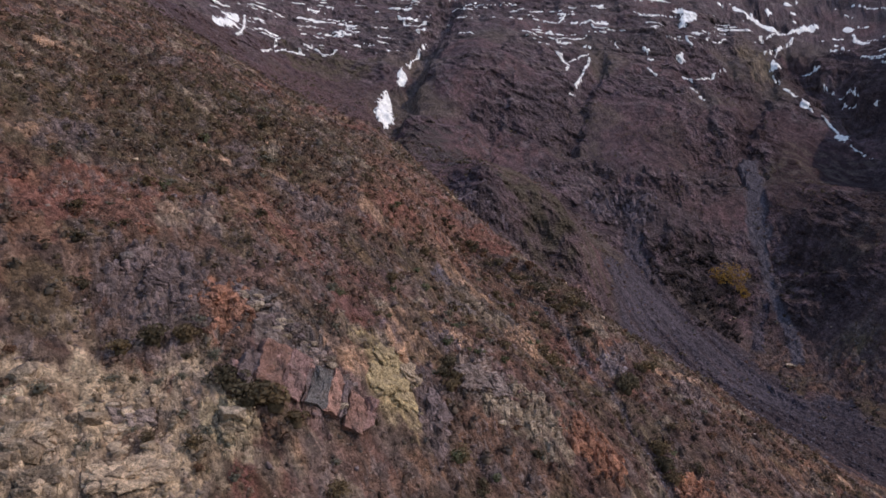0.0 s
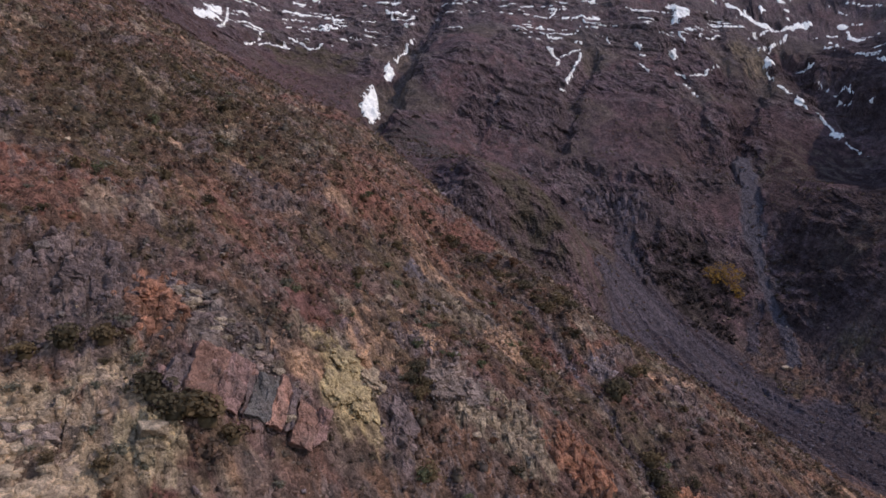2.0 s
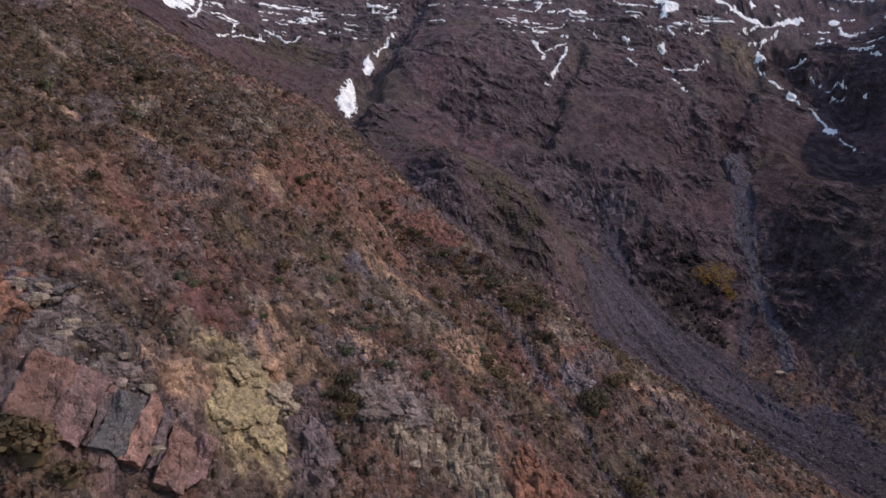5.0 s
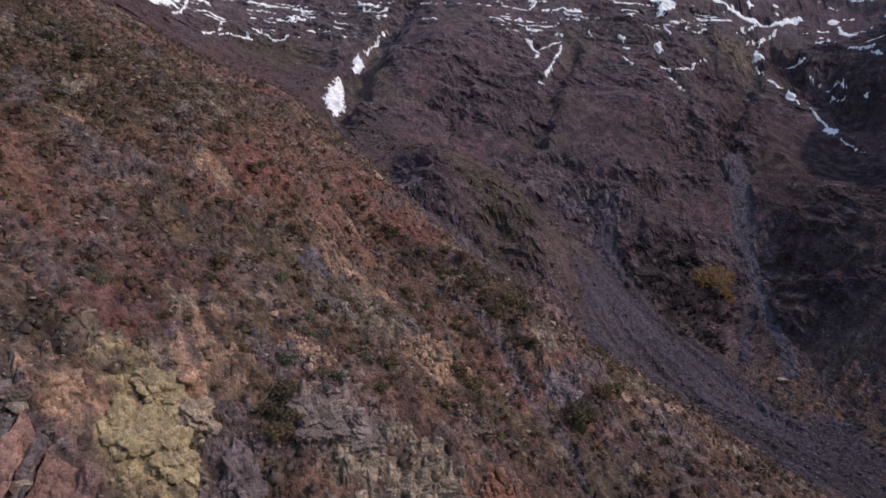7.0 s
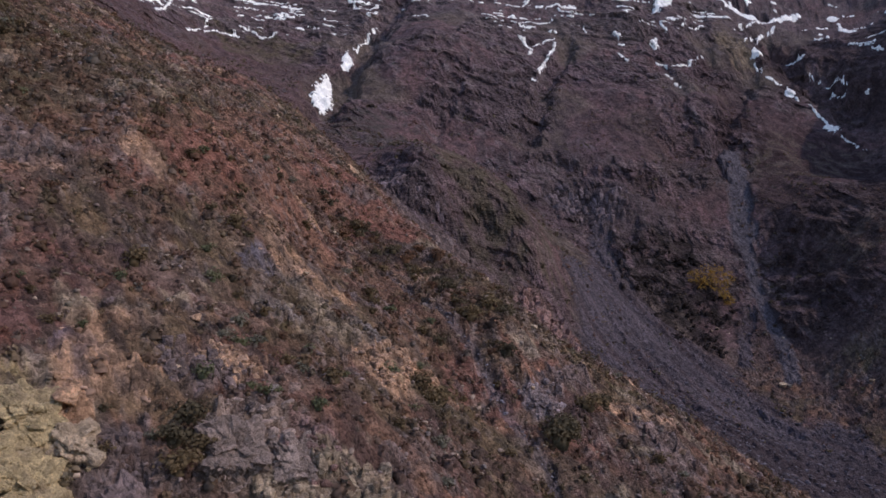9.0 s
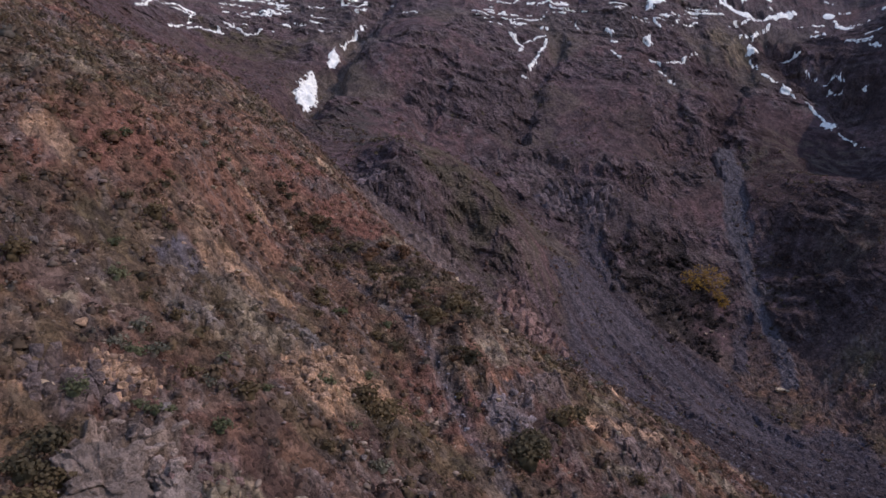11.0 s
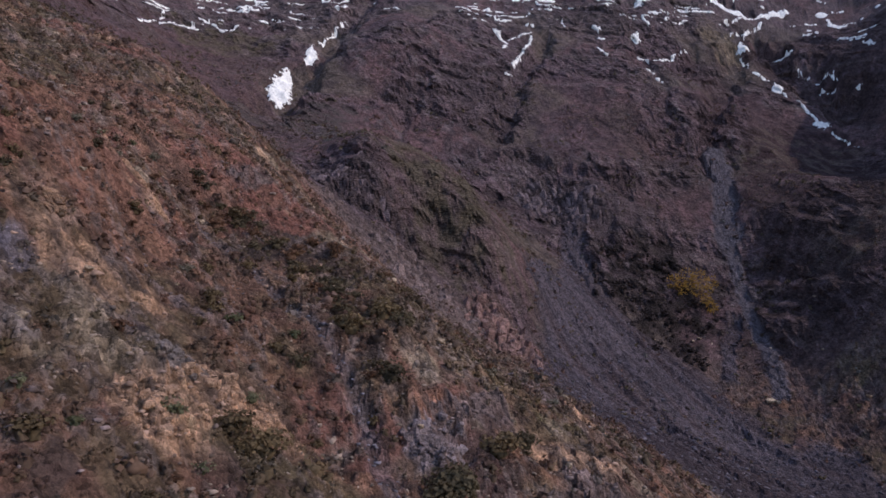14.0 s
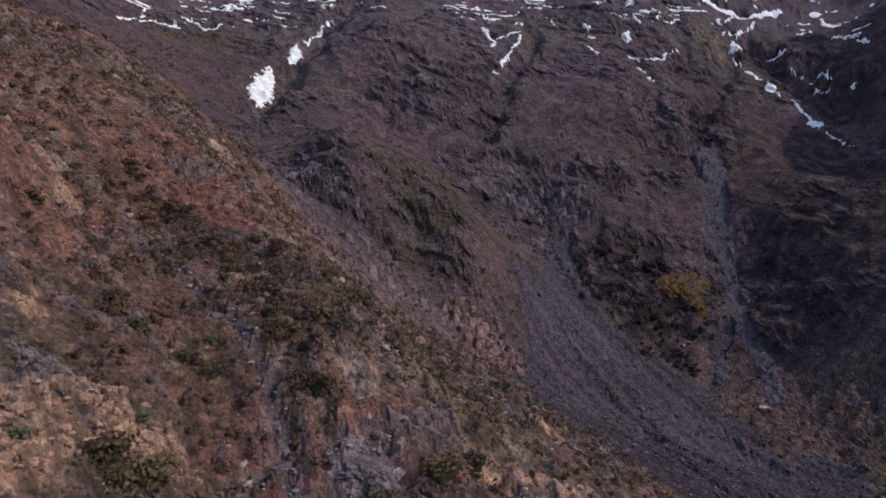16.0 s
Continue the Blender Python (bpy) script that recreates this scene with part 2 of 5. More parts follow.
# bare earth and low growth in the colours that stand out
RED, ORANGE, OLIVE, UMBER, PLUM, ASH, TAN = (0.265, 0.122, 0.080), (0.30, 0.158, 0.096), (0.132, 0.095, 0.052), (0.085, 0.060, 0.045), (0.185, 0.115, 0.098), (0.200, 0.175, 0.185), (0.36, 0.235, 0.160)
SOILS_NEAR = [
    (-37, 71, 9.1, 3.1, 41, RED, 0.85), (-32, 72, 5.2, 2.3, 40, RED, 0.90), (-21, 87, 6.9, 4.7, 58, ORANGE, 0.70), (-4, 112, 8.9, 7.8, 60, ORANGE, 0.85),
    (-14, 99, 6.1, 2.9, 45, ORANGE, 0.60), (-21, 71, 4.2, 2.9, 37, PLUM, 0.50), (-49, 99, 34.8, 22.9, 60, OLIVE, 0.70), (-31, 142, 21.7, 14.9, 60, OLIVE, 0.60),
    (-35, 94, 13.9, 8.1, 59, OLIVE, 0.60), (-13, 83, 9.4, 7.3, 58, PLUM, 0.45), (5, 100, 9.3, 7.3, 59, OLIVE, 0.50),
]
SOILS_MIDDLE = [
    (-13, 100, 6.7, 3.0, 51, ORANGE, 0.70), (-4, 136, 11.3, 10.7, 60, ORANGE, 0.80), (-18, 83, 2.5, 3.7, 60, RED, 0.90), (11, 140, 7.9, 3.5, 60, RED, 1.00),
    (10, 132, 4.6, 4.6, 28, UMBER, 0.90), (7, 99, 7.1, 6.1, 60, OLIVE, 0.55), (-2, 91, 7.0, 3.5, 54, PLUM, 0.40), (-21, 102, 7.5, 6.8, 52, OLIVE, 0.50),
    (-5, 108, 13.1, 3.3, 60, RED, 0.80), (-2, 113, 5.5, 4.4, 60, ORANGE, 0.70), (1, 142, 8.9, 7.0, 60, RED, 0.60), (8, 143, 5.0, 3.5, 30, RED, 1.00),
    (-1, 105, 2.7, 2.0, 60, TAN, 0.80),
]
SOILS_SPUR = [
    (1, 102, 4.7, 1.3, 60, ASH, 0.80), (10, 130, 5.5, 5.7, 44, UMBER, 0.90), (18, 117, 4.7, 5.0, 23, UMBER, 0.80), (26, 120, 5.2, 4.5, 60, OLIVE, 0.90),
    (-2, 95, 4.2, 2.3, 59, OLIVE, 0.45), (12, 112, 3.4, 6.5, 51, OLIVE, 0.50), (9, 139, 10.0, 7.2, 60, RED, 0.85), (-0, 141, 3.6, 5.4, 60, RED, 0.70),
    (1, 131, 4.1, 3.3, 60, UMBER, 0.80), (11, 130, 5.2, 3.4, 35, UMBER, 0.90), (26, 122, 6.7, 3.5, 60, OLIVE, 0.90), (-6, 126, 4.4, 6.7, 60, RED, 0.70),
    (11, 112, 5.5, 4.3, 52, RED, 0.35), (29, 120, 6.7, 4.1, 60, TAN, 0.35),
]
# soils, low growth and painted shade: centre, half axes, turn, colour, strength
LOW_SOILS_AND_SHADE = [
    # at (29.9, 94) the shade of a deep slot is painted as dark ground
    (32, 150, 24, 24, 0, (0.125, 0.085, 0.070), 0.6), (4.4, 101.7, 4.4, 0.9, 3, (0.205, 0.185, 0.200), 0.85), (29.9, 94.0, 1.4, 4.0, 0, (0.10, 0.075, 0.065), 0.8),
    # where x is over 150: dark red rock, darkened further for its grazing light
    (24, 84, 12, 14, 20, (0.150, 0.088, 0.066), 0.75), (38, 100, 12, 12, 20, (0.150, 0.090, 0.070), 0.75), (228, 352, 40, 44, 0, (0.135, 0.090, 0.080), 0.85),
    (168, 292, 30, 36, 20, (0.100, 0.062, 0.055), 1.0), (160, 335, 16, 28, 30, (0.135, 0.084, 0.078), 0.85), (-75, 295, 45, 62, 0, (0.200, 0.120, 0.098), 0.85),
    (-62, 365, 24, 15, 0, (0.205, 0.162, 0.095), 0.85),
]
SLOPE_SOILS = [
    (-42, 335, 18, 30, 0, (0.190, 0.128, 0.104), 0.75), (-16, 268, 16, 42, 0, (0.190, 0.128, 0.098), 0.7), (26, 224, 15, 9, -8, (0.240, 0.178, 0.105), 0.55),
    (38, 222, 8, 14, 30, (0.230, 0.172, 0.105), 0.5), (30, 205, 14, 8, 10, (0.215, 0.148, 0.138), 0.8), (43, 199, 9, 8, 30, (0.265, 0.165, 0.135), 0.85),
    (14, 196, 10, 14, 0, (0.185, 0.140, 0.140), 0.7), (12.7, 112.4, 6.0, 0.8, -42, (0.28, 0.145, 0.095), 0.9), (-10.9, 77.6, 3.0, 1.0, -40, (0.30, 0.13, 0.08), 0.9),
    (-36, 72, 7, 4, 20, (0.30, 0.135, 0.075), 0.8),
]
SPUR_SOILS = [
    (-27, 79, 4, 3, 0, (0.30, 0.14, 0.085), 0.7), (-19, 82, 5, 2.5, 30, (0.29, 0.14, 0.085), 0.7), (-12, 99, 6, 3, 0, (0.29, 0.14, 0.09), 0.7),
    (-42, 70, 6, 4, 20, (0.28, 0.12, 0.08), 0.7), (-23, 58, 1.2, 4.5, -20, (0.24, 0.10, 0.07), 0.9), (-14, 57.5, 4, 1.5, 40, (0.24, 0.105, 0.075), 0.9),
    (-10.6, 78, 4, 1.8, 40, (0.24, 0.11, 0.075), 0.8), (-28, 82, 5, 4, 0, (0.17, 0.14, 0.075), 0.6), (-30, 99, 16, 7, 10, (0.14, 0.092, 0.052), 0.75),
    (-45, 112, 22, 9, 10, (0.115, 0.080, 0.050), 0.8),
]
SCREE_SOILS = [
    (-22, 106, 9, 5, 0, (0.14, 0.105, 0.055), 0.6), (26, 127, 8, 5, 10, (0.18, 0.130, 0.064), 0.8), (33, 119, 7, 3, 10, (0.17, 0.135, 0.06), 0.8),
    (5, 97, 9, 6, 30, (0.205, 0.135, 0.075), 0.6), (12, 108, 6, 5, 20, (0.19, 0.125, 0.07), 0.6), (30, 230, 14, 26, 15, (0.19, 0.155, 0.09), 0.7),
    # at (94, 250) a very dark ground patch round the yellow tree
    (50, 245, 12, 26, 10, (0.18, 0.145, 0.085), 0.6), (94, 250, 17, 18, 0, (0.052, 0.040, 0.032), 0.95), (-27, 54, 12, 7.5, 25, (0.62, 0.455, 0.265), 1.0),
    (-8, 62, 9, 5, 30, (0.22, 0.16, 0.12), 0.6),
]
FACE_SOILS_AND_SHADE = [
    (60, 318, 40, 22, 0, (0.15, 0.105, 0.10), 0.7), (110, 300, 22, 22, 0, (0.15, 0.10, 0.085), 0.7), (-45, 230, 26, 40, 0, (0.15, 0.12, 0.095), 0.7),
    # at (152, 225) the deep shade of the right-hand slope is put into the colour
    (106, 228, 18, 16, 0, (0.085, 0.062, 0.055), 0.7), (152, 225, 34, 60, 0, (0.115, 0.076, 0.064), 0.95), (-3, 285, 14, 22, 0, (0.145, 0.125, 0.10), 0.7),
    (-6, 79, 1.4, 2.4, 0, (0.25, 0.20, 0.22), 0.8),
]
SOILS_AND_SHADE = LOW_SOILS_AND_SHADE + SLOPE_SOILS + SPUR_SOILS + SCREE_SOILS + FACE_SOILS_AND_SHADE


def along(x, y, line, width, inner=0.7):
    """1 on a broken line, 0 beyond its width, with a ragged edge."""
    best = np.full(np.shape(x), 1e9)
    for (ax, ay), (bx, by) in zip(line, line[1:]):
        dx, dy = bx - ax, by - ay
        t = np.clip(((x - ax) * dx + (y - ay) * dy) / (dx * dx + dy * dy), 0, 1)
        best = np.minimum(best, np.hypot(x - ax - t * dx, y - ay - t * dy))
    return smooth(1.2, inner, best / width + 0.9 * fbm(x / width, y / width, 3, 64))


def stream_bed(x, y):
    """The pale bed of the stream, broad above and narrow below."""
    return np.maximum(along(x, y, STREAM[:4], 4.2), along(x, y, STREAM[3:], 2.0))


def screes(x, y):
    s = np.maximum(stream_bed(x, y), along(x, y, BRANCH, 1.8))
    for p in SCREES:
        s = np.maximum(s, inside(x, y, *p, 0.2, 61))
    return s


def outcrops(x, y):
    """How bare the rock is, and its colour."""
    n = grain(x / 11, y / 9, 71) * 0.55 + grain(x / 4, y / 3, 72) * 0.45
    s = 0.8 * smooth(0.60, 0.68, n) * smooth(190, 160, y)
    c = np.zeros(np.shape(x) + (3,), np.float32) + np.array(ROCKS["mauve"], np.float32)
    c = mix(c, ROCKS["buff"], smooth(0.42, 0.54, grain(x / 17, y / 17, 73)))
    c = mix(c, ROCKS["peach"], smooth(0.58, 0.68, grain(x / 9, y / 9, 74)))
    for cx, cy, rx, ry, turn, colour in OUTCROPS:
        k = inside(x, y, cx, cy, rx, ry, turn, 0.4, 63)
        s, c = np.maximum(s, k), mix(c, ROCKS[colour], np.minimum(1, 1.5 * k))
    return s, c


def mix(a, b, t):
    return a + (np.asarray(b, np.float32) - a) * t[..., None]


def relief(x, y):
    """Rock relief, gullies and ledges on the lie of the land."""
    h = lie(x, y)
    scree = screes(x, y)
    bare, rock = outcrops(x, y)
    gully = along(x + 1.6 * fbm(x / 6, y / 6, 3, 58), y + 1.6 * fbm(x / 6, y / 6, 3, 59), GULLY, 1.0, 0.3)
    far = smooth(170, 200, y - 0.25 * x + 0.4 * np.minimum(h, 30) - 75 * smooth(8, -14, x)) * smooth(-26, -6, h + 0.12 * (y - 200)) * (1 - scree)
    soft = (1 - far) * (1 - scree)
    wx, wy = 16 * fbm(x / 34, y / 34, 3, 5), 16 * fbm(x / 34, y / 34, 3, 6)
    up = 0.6 * h + 0.5 * y
    dip1, dip2 = 0.87 * x - 0.5 * up + wx, 0.5 * x + 0.87 * up + wy
    high = smooth(70, 125, h)
    calm = along(x, y, TONGUE, 9.0)
    rough = smooth(0.44, 0.60, grain(x / 48, up / 30, 46) + 0.12 * high)
    for cx, cy, rx, ry in CRAGS:
        rough = np.maximum(rough, inside(x, y, cx, cy, rx, ry, 0, 0.4, 56))
    for cx, cy, rx, ry in SLOPES:
        rough = rough * (1 - 0.85 * inside(x, y, cx, cy, rx, ry, 0, 0.4, 57))
    rough = 0.16 + 0.84 * rough * (1 - calm)
    cut = np.zeros(np.shape(x))
    for line, width, deep in FAR_GULLIES:
        k = deep * along(x, y, line, width, 0.15)
        cut = np.where(np.abs(k) > np.abs(cut), k, cut)
    ribs = ridged(dip1 / 75, dip2 / 34, 3, 11)
    spurs = ridged((x + 0.3 * up + wx) / 34, (up - 0.3 * x + wy) / 60, 3, 12)
    out = h + far * (1 - 0.7 * calm) * (4.5 * (ribs - 0.5) + (2.5 + 2.5 * high) * (spurs - 0.5)) - far * cut
    # the rock face itself: ledges and joints cut into the slope towards the valley; along the face (a), up it (b), and with the dip (p, q)
    a, b = 330 * np.arctan2(x - HUB[0], y - HUB[1]), out
    wa, wb = 7 * fbm(a / 26, b / 26, 3, 15), 7 * fbm(a / 26, b / 26, 3, 16)
    p, q = 0.89 * (a + wa) - 0.45 * (b + wb), 0.45 * (a + wa) + 0.89 * (b + wb)
    level3, own3 = blocks(p / 9, q / 3.8, 45)
    level4, own5 = blocks((p + 0.4 * q) / 3.4, q / 1.7, 49)
    crag = ridged(p / 24, q / 10, 4, 21)
    f = (b + 0.14 * a + 6 * fbm(a / 50, b / 30, 3, 9)) / 10.0
    f = f - np.floor(f)
    hard = smooth(0.40, 0.58, grain(a / 45, b / 18, 13)) * (0.45 + 0.4 * high) * (0.3 + 0.7 * rough)
    thin = (b + 0.2 * a + 3 * fbm(a / 20, b / 14, 3, 10)) / 3.4
    thin = thin - np.floor(thin)
    bench = np.where(f < 0.4, f * 1.25, np.where(f < 0.66, 0.5, 0.5 + (f - 0.66) / 0.68)) - f
    shelf = np.where(thin < 0.4, thin * 1.25, np.where(thin < 0.66, 0.5, 0.5 + (thin - 0.66) / 0.68)) - thin
    push = hard * 9.0 * bench + rough * smooth(0.42, 0.58, grain(a / 28, b / 14, 14)) * 4.0 * shelf
    push = push + rough * (4.2 * (0.5 - crag) + 2.6 * (0.5 - level3) + 1.7 * (0.5 - level4)) + (0.3 + 0.7 * rough) * 2.2 * fbm(a / 7, b / 6, 5, 23, 0.62)
    push = 0.6 * far * smooth(172, 196, y) * (1 - 0.6 * calm) * push
    own3 = 0.5 * own3 + 0.5 * own5
    # nearer slopes: hummocks, runnels and outcrops of jointed rock
    out = out + soft * (1.5 * fbm(x / 9, y / 9, 3, 31) + 0.9 * fbm(x / 2.4, y / 2.0, 4, 33, 0.6) + 0.3 * (ridged((x + 0.6 * y) / 5, (y - 0.6 * x) / 18, 3, 35) - 0.5) + 0.35 * fbm(x / 0.9, y / 0.8, 3, 36, 0.6))
    level, own = blocks((x + 0.4 * y) / 1.9, (y - 0.3 * x) / 1.25, 41)
    level2, own2 = blocks((x + 0.2 * y) / 0.75, (y - 0.5 * x) / 0.6, 43)
    big = np.where(y > 180, 0.5, 1.0) * (1 - 0.6 * inside(x, y, -5.6, 73.0, 4.4, 5.2, 40, 0.3, 65))
    out = out + bare * big * (1.15 * (level - 0.5) + 0.5 * (level2 - 0.5))
    pebble, own4 = blocks(x / 0.55 + 0.3 * y, y / 0.5, 47)
    stony = smooth(0.46, 0.6, grain(x / 6, y / 6, 48)) * soft
    out = out + 0.28 * stony * (pebble - 0.5) - 0.6 * gully + 0.6 * gully * (level2 - 0.5)
    out = out + scree * (0.7 * fbm(x / 1.5, y / 1.5, 4, 51, 0.6) + 0.35 * (ridged((0.78 * x + 0.64 * y + 1.5 * fbm(x / 9, y / 9, 3, 55)) / 3.2, (0.64 * x - 0.78 * y) / 34, 3, 54) - 0.5) + 1.2 * (ridged((x + 0.45 * y + wx) / 13, (y - 0.45 * x) / 60, 3, 53) - 0.5))
    for line in LEVEES:
        out = out + 1.1 * scree * along(x, y, line, 1.9, 0.1)
    out = out - 1.2 * scree * along(x, y, TRENCH, 2.6, 0.1)
    own = 0.55 * own + 0.45 * own2
    return out, dict(far=far, bare=bare, rock=rock, scree=scree, gully=gully, own=own, own3=own3, pebble=own4, stony=stony, ribs=ribs, bed=f, hard=hard, thin=thin, lie=h, rough=rough, push=push, stream=stream_bed(x, y))


def ground(x, y):
    return relief(np.asarray(x, float), np.asarray(y, float))[0]


def albedo(x, y, z, g):
    """The colour of soil, growth and stone, with some shade and ledge highlights put in."""
    n1, n2, n3 = grain(x / 16, y / 16, 81), grain(x / 4.5, y / 3.5, 82), grain(x / 1.1, y / 1.0, 83)
    c = np.zeros(x.shape + (3,), np.float32) + np.array((0.205, 0.120, 0.076), np.float32)
    c = mix(c, (0.240, 0.118, 0.080), smooth(0.45, 0.62, 0.6 * n1 + 0.4 * n2))
    c = mix(c, (0.160, 0.108, 0.070), smooth(0.5, 0.66, grain(x / 21, y / 15, 84)))
    c = mix(c, (0.270, 0.195, 0.130), 0.7 * smooth(0.56, 0.7, n2) * (0.4 + 0.6 * n1))
    c = mix(c, (0.340, 0.180, 0.098), 0.65 * smooth(0.57, 0.66, grain(x / 5.5, y / 4.2, 97)) * (0.5 + 0.5 * n2))
    c = mix(c, (0.155, 0.125, 0.060), 0.5 * smooth(0.55, 0.66, grain(x / 8, y / 6, 98)))
    c = mix(c, (0.080, 0.058, 0.045), 0.75 * smooth(0.54, 0.66, grain(x / 2.1, y / 1.5, 85)))
    f = (0.236, 0.147, 0.138)
    c = mix(c, f, g["far"] * 0.9)
    c = mix(c, (0.290, 0.165, 0.140), g["far"] * smooth(0.45, 0.62, grain(x / 45, y / 30, 86)) * 0.8)
    c = mix(c, (0.235, 0.195, 0.125), g["far"] * 0.7 * smooth(0.52, 0.64, grain(x / 38, y / 26, 91)))
    c = mix(c, (0.256, 0.180, 0.170), g["far"] * 0.75 * g["rough"])
    c = mix(c, (0.300, 0.240, 0.215), g["far"] * 0.6 * smooth(0.6, 0.8, g["ribs"]) * smooth(0.45, 0.6, n2))
    c = mix(c, (0.105, 0.078, 0.074), g["far"] * 0.6 * smooth(0.5, 0.64, grain(x / 6, y / 4, 87)))
    c = c * (1 + g["far"] * g["rough"] * 0.9 * (g["own3"] - 0.5))[..., None]
    # pale beds, and bright highlights along ledge edges put into the colour
    c = mix(c, (0.40, 0.31, 0.25), g["far"] * 0.8 * g["hard"] * smooth(0.5, 0.6, g["bed"]) * smooth(0.75, 0.65, g["bed"]))
    c = mix(c, (0.37, 0.29, 0.245), g["far"] * 0.65 * g["rough"] * smooth(0.55, 0.62, g["thin"]) * smooth(0.85, 0.66, g["thin"]) * smooth(0.42, 0.58, n2))
    c = mix(c, (0.290, 0.235, 0.210), g["far"] * 0.35 * smooth(105, 150, z) * (0.4 + 0.6 * smooth(0.4, 0.6, n1)))
    for cx, cy, rx, ry, turn, colour, strength in SOILS_AND_SHADE + SOILS_NEAR + SOILS_MIDDLE + SOILS_SPUR:
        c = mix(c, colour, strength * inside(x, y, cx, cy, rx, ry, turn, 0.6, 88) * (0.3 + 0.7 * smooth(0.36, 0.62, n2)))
    c = mix(c, (0.26, 0.20, 0.16), 0.55 * g["stony"] * smooth(0.55, 0.8, g["pebble"]))
    rock = g["rock"] * (0.55 + 0.9 * g["own"][..., None])
    rock = mix(rock, (0.255, 0.195, 0.150), 0.3 * smooth(0.48, 0.6, grain(x / 2.6, y / 2.0, 95)))
    rock = mix(rock, (0.09, 0.075, 0.07), 0.6 * smooth(0.56, 0.68, grain(x / 1.7, y / 1.2, 89)))
    c = mix(c, rock, np.clip(1.2 * g["bare"], 0, 1) * (0.6 + 0.4 * smooth(0.4, 0.55, n3)))
    c = mix(c, (0.136, 0.114, 0.120), g["scree"] * 0.95)
    c = mix(c, (0.120, 0.085, 0.080), g["scree"] * 0.8 * smooth(0.5, 0.62, grain((x + 0.45 * y) / 7, (y - 0.45 * x) / 45, 90)))
    across, down = 0.78 * x + 0.64 * y, 0.64 * x - 0.78 * y
    c = mix(c, (0.096, 0.078, 0.080), g["scree"] * 0.6 * smooth(0.52, 0.62, grain(across / 2.0, down / 22, 99)))
    c = mix(c, (0.215, 0.172, 0.168), g["scree"] * 0.5 * smooth(0.55, 0.66, grain(across / 2.6, down / 30, 100)))
    c = mix(c, (0.090, 0.066, 0.063), 0.75 * g["scree"] * smooth(205, 165, y))
    c = mix(c, (0.195, 0.166, 0.162), 0.75 * g["stream"])
    c = mix(c, (0.15, 0.13, 0.13), 0.5 * g["gully"])
    return np.clip(c * ((1.42 - 0.51 * g["far"] - 0.37 * g["scree"]) * (0.40 + 0.40 * n3))[..., None], 0.008, 0.6)


# ---- materials ----
def material(name, rough=0.9, gloss=0.2):
    m = bpy.data.materials.new(name)
    m.use_nodes = True
    b = m.node_tree.nodes["Principled BSDF"]
    b.inputs["Roughness"].default_value = rough
    b.inputs["Specular IOR Level"].default_value = gloss
    return m, m.node_tree, b


def node(t, kind, **values):
    n = t.nodes.new(kind)
    for key, value in values.items():
        n.inputs[key].default_value = value
    return n


def noise_node(t, co, scale, detail=4.0, rough=0.6):
    n = node(t, "ShaderNodeTexNoise", Scale=scale, Detail=detail, Roughness=rough)
    t.links.new(co, n.inputs["Vector"])
    return n.outputs["Fac"]


def scaled(t, fac, lo, hi):
    n = node(t, "ShaderNodeMapRange")
    n.inputs["From Min"].default_value, n.inputs["From Max"].default_value = 0.3, 0.7
    n.inputs["To Min"].default_value, n.inputs["To Max"].default_value = lo, hi
    t.links.new(fac, n.inputs["Value"])
    return n.outputs["Result"]


def times_value(t, colour, value):
    n = t.nodes.new("ShaderNodeVectorMath")
    n.operation = "SCALE"
    t.links.new(colour, n.inputs[0])
    t.links.new(value, n.inputs["Scale"])
    return n.outputs[0]


def weathered(t, b, colour, co, coarse, fine, bump, lo=0.7, hi=1.3):
    """Mottling at two scales and a fine relief over a colour."""
    a, f = noise_node(t, co, coarse, 5.0), noise_node(t, co, fine, 6.0, 0.7)
    c = times_value(t, colour, scaled(t, a, lo, hi))
    c = times_value(t, c, scaled(t, f, 0.72, 1.28))
    t.links.new(c, b.inputs["Base Color"])
    n = node(t, "ShaderNodeBump", Strength=1.0, Distance=bump)
    t.links.new(f, n.inputs["Height"])
    t.links.new(n.outputs["Normal"], b.inputs["Normal"])


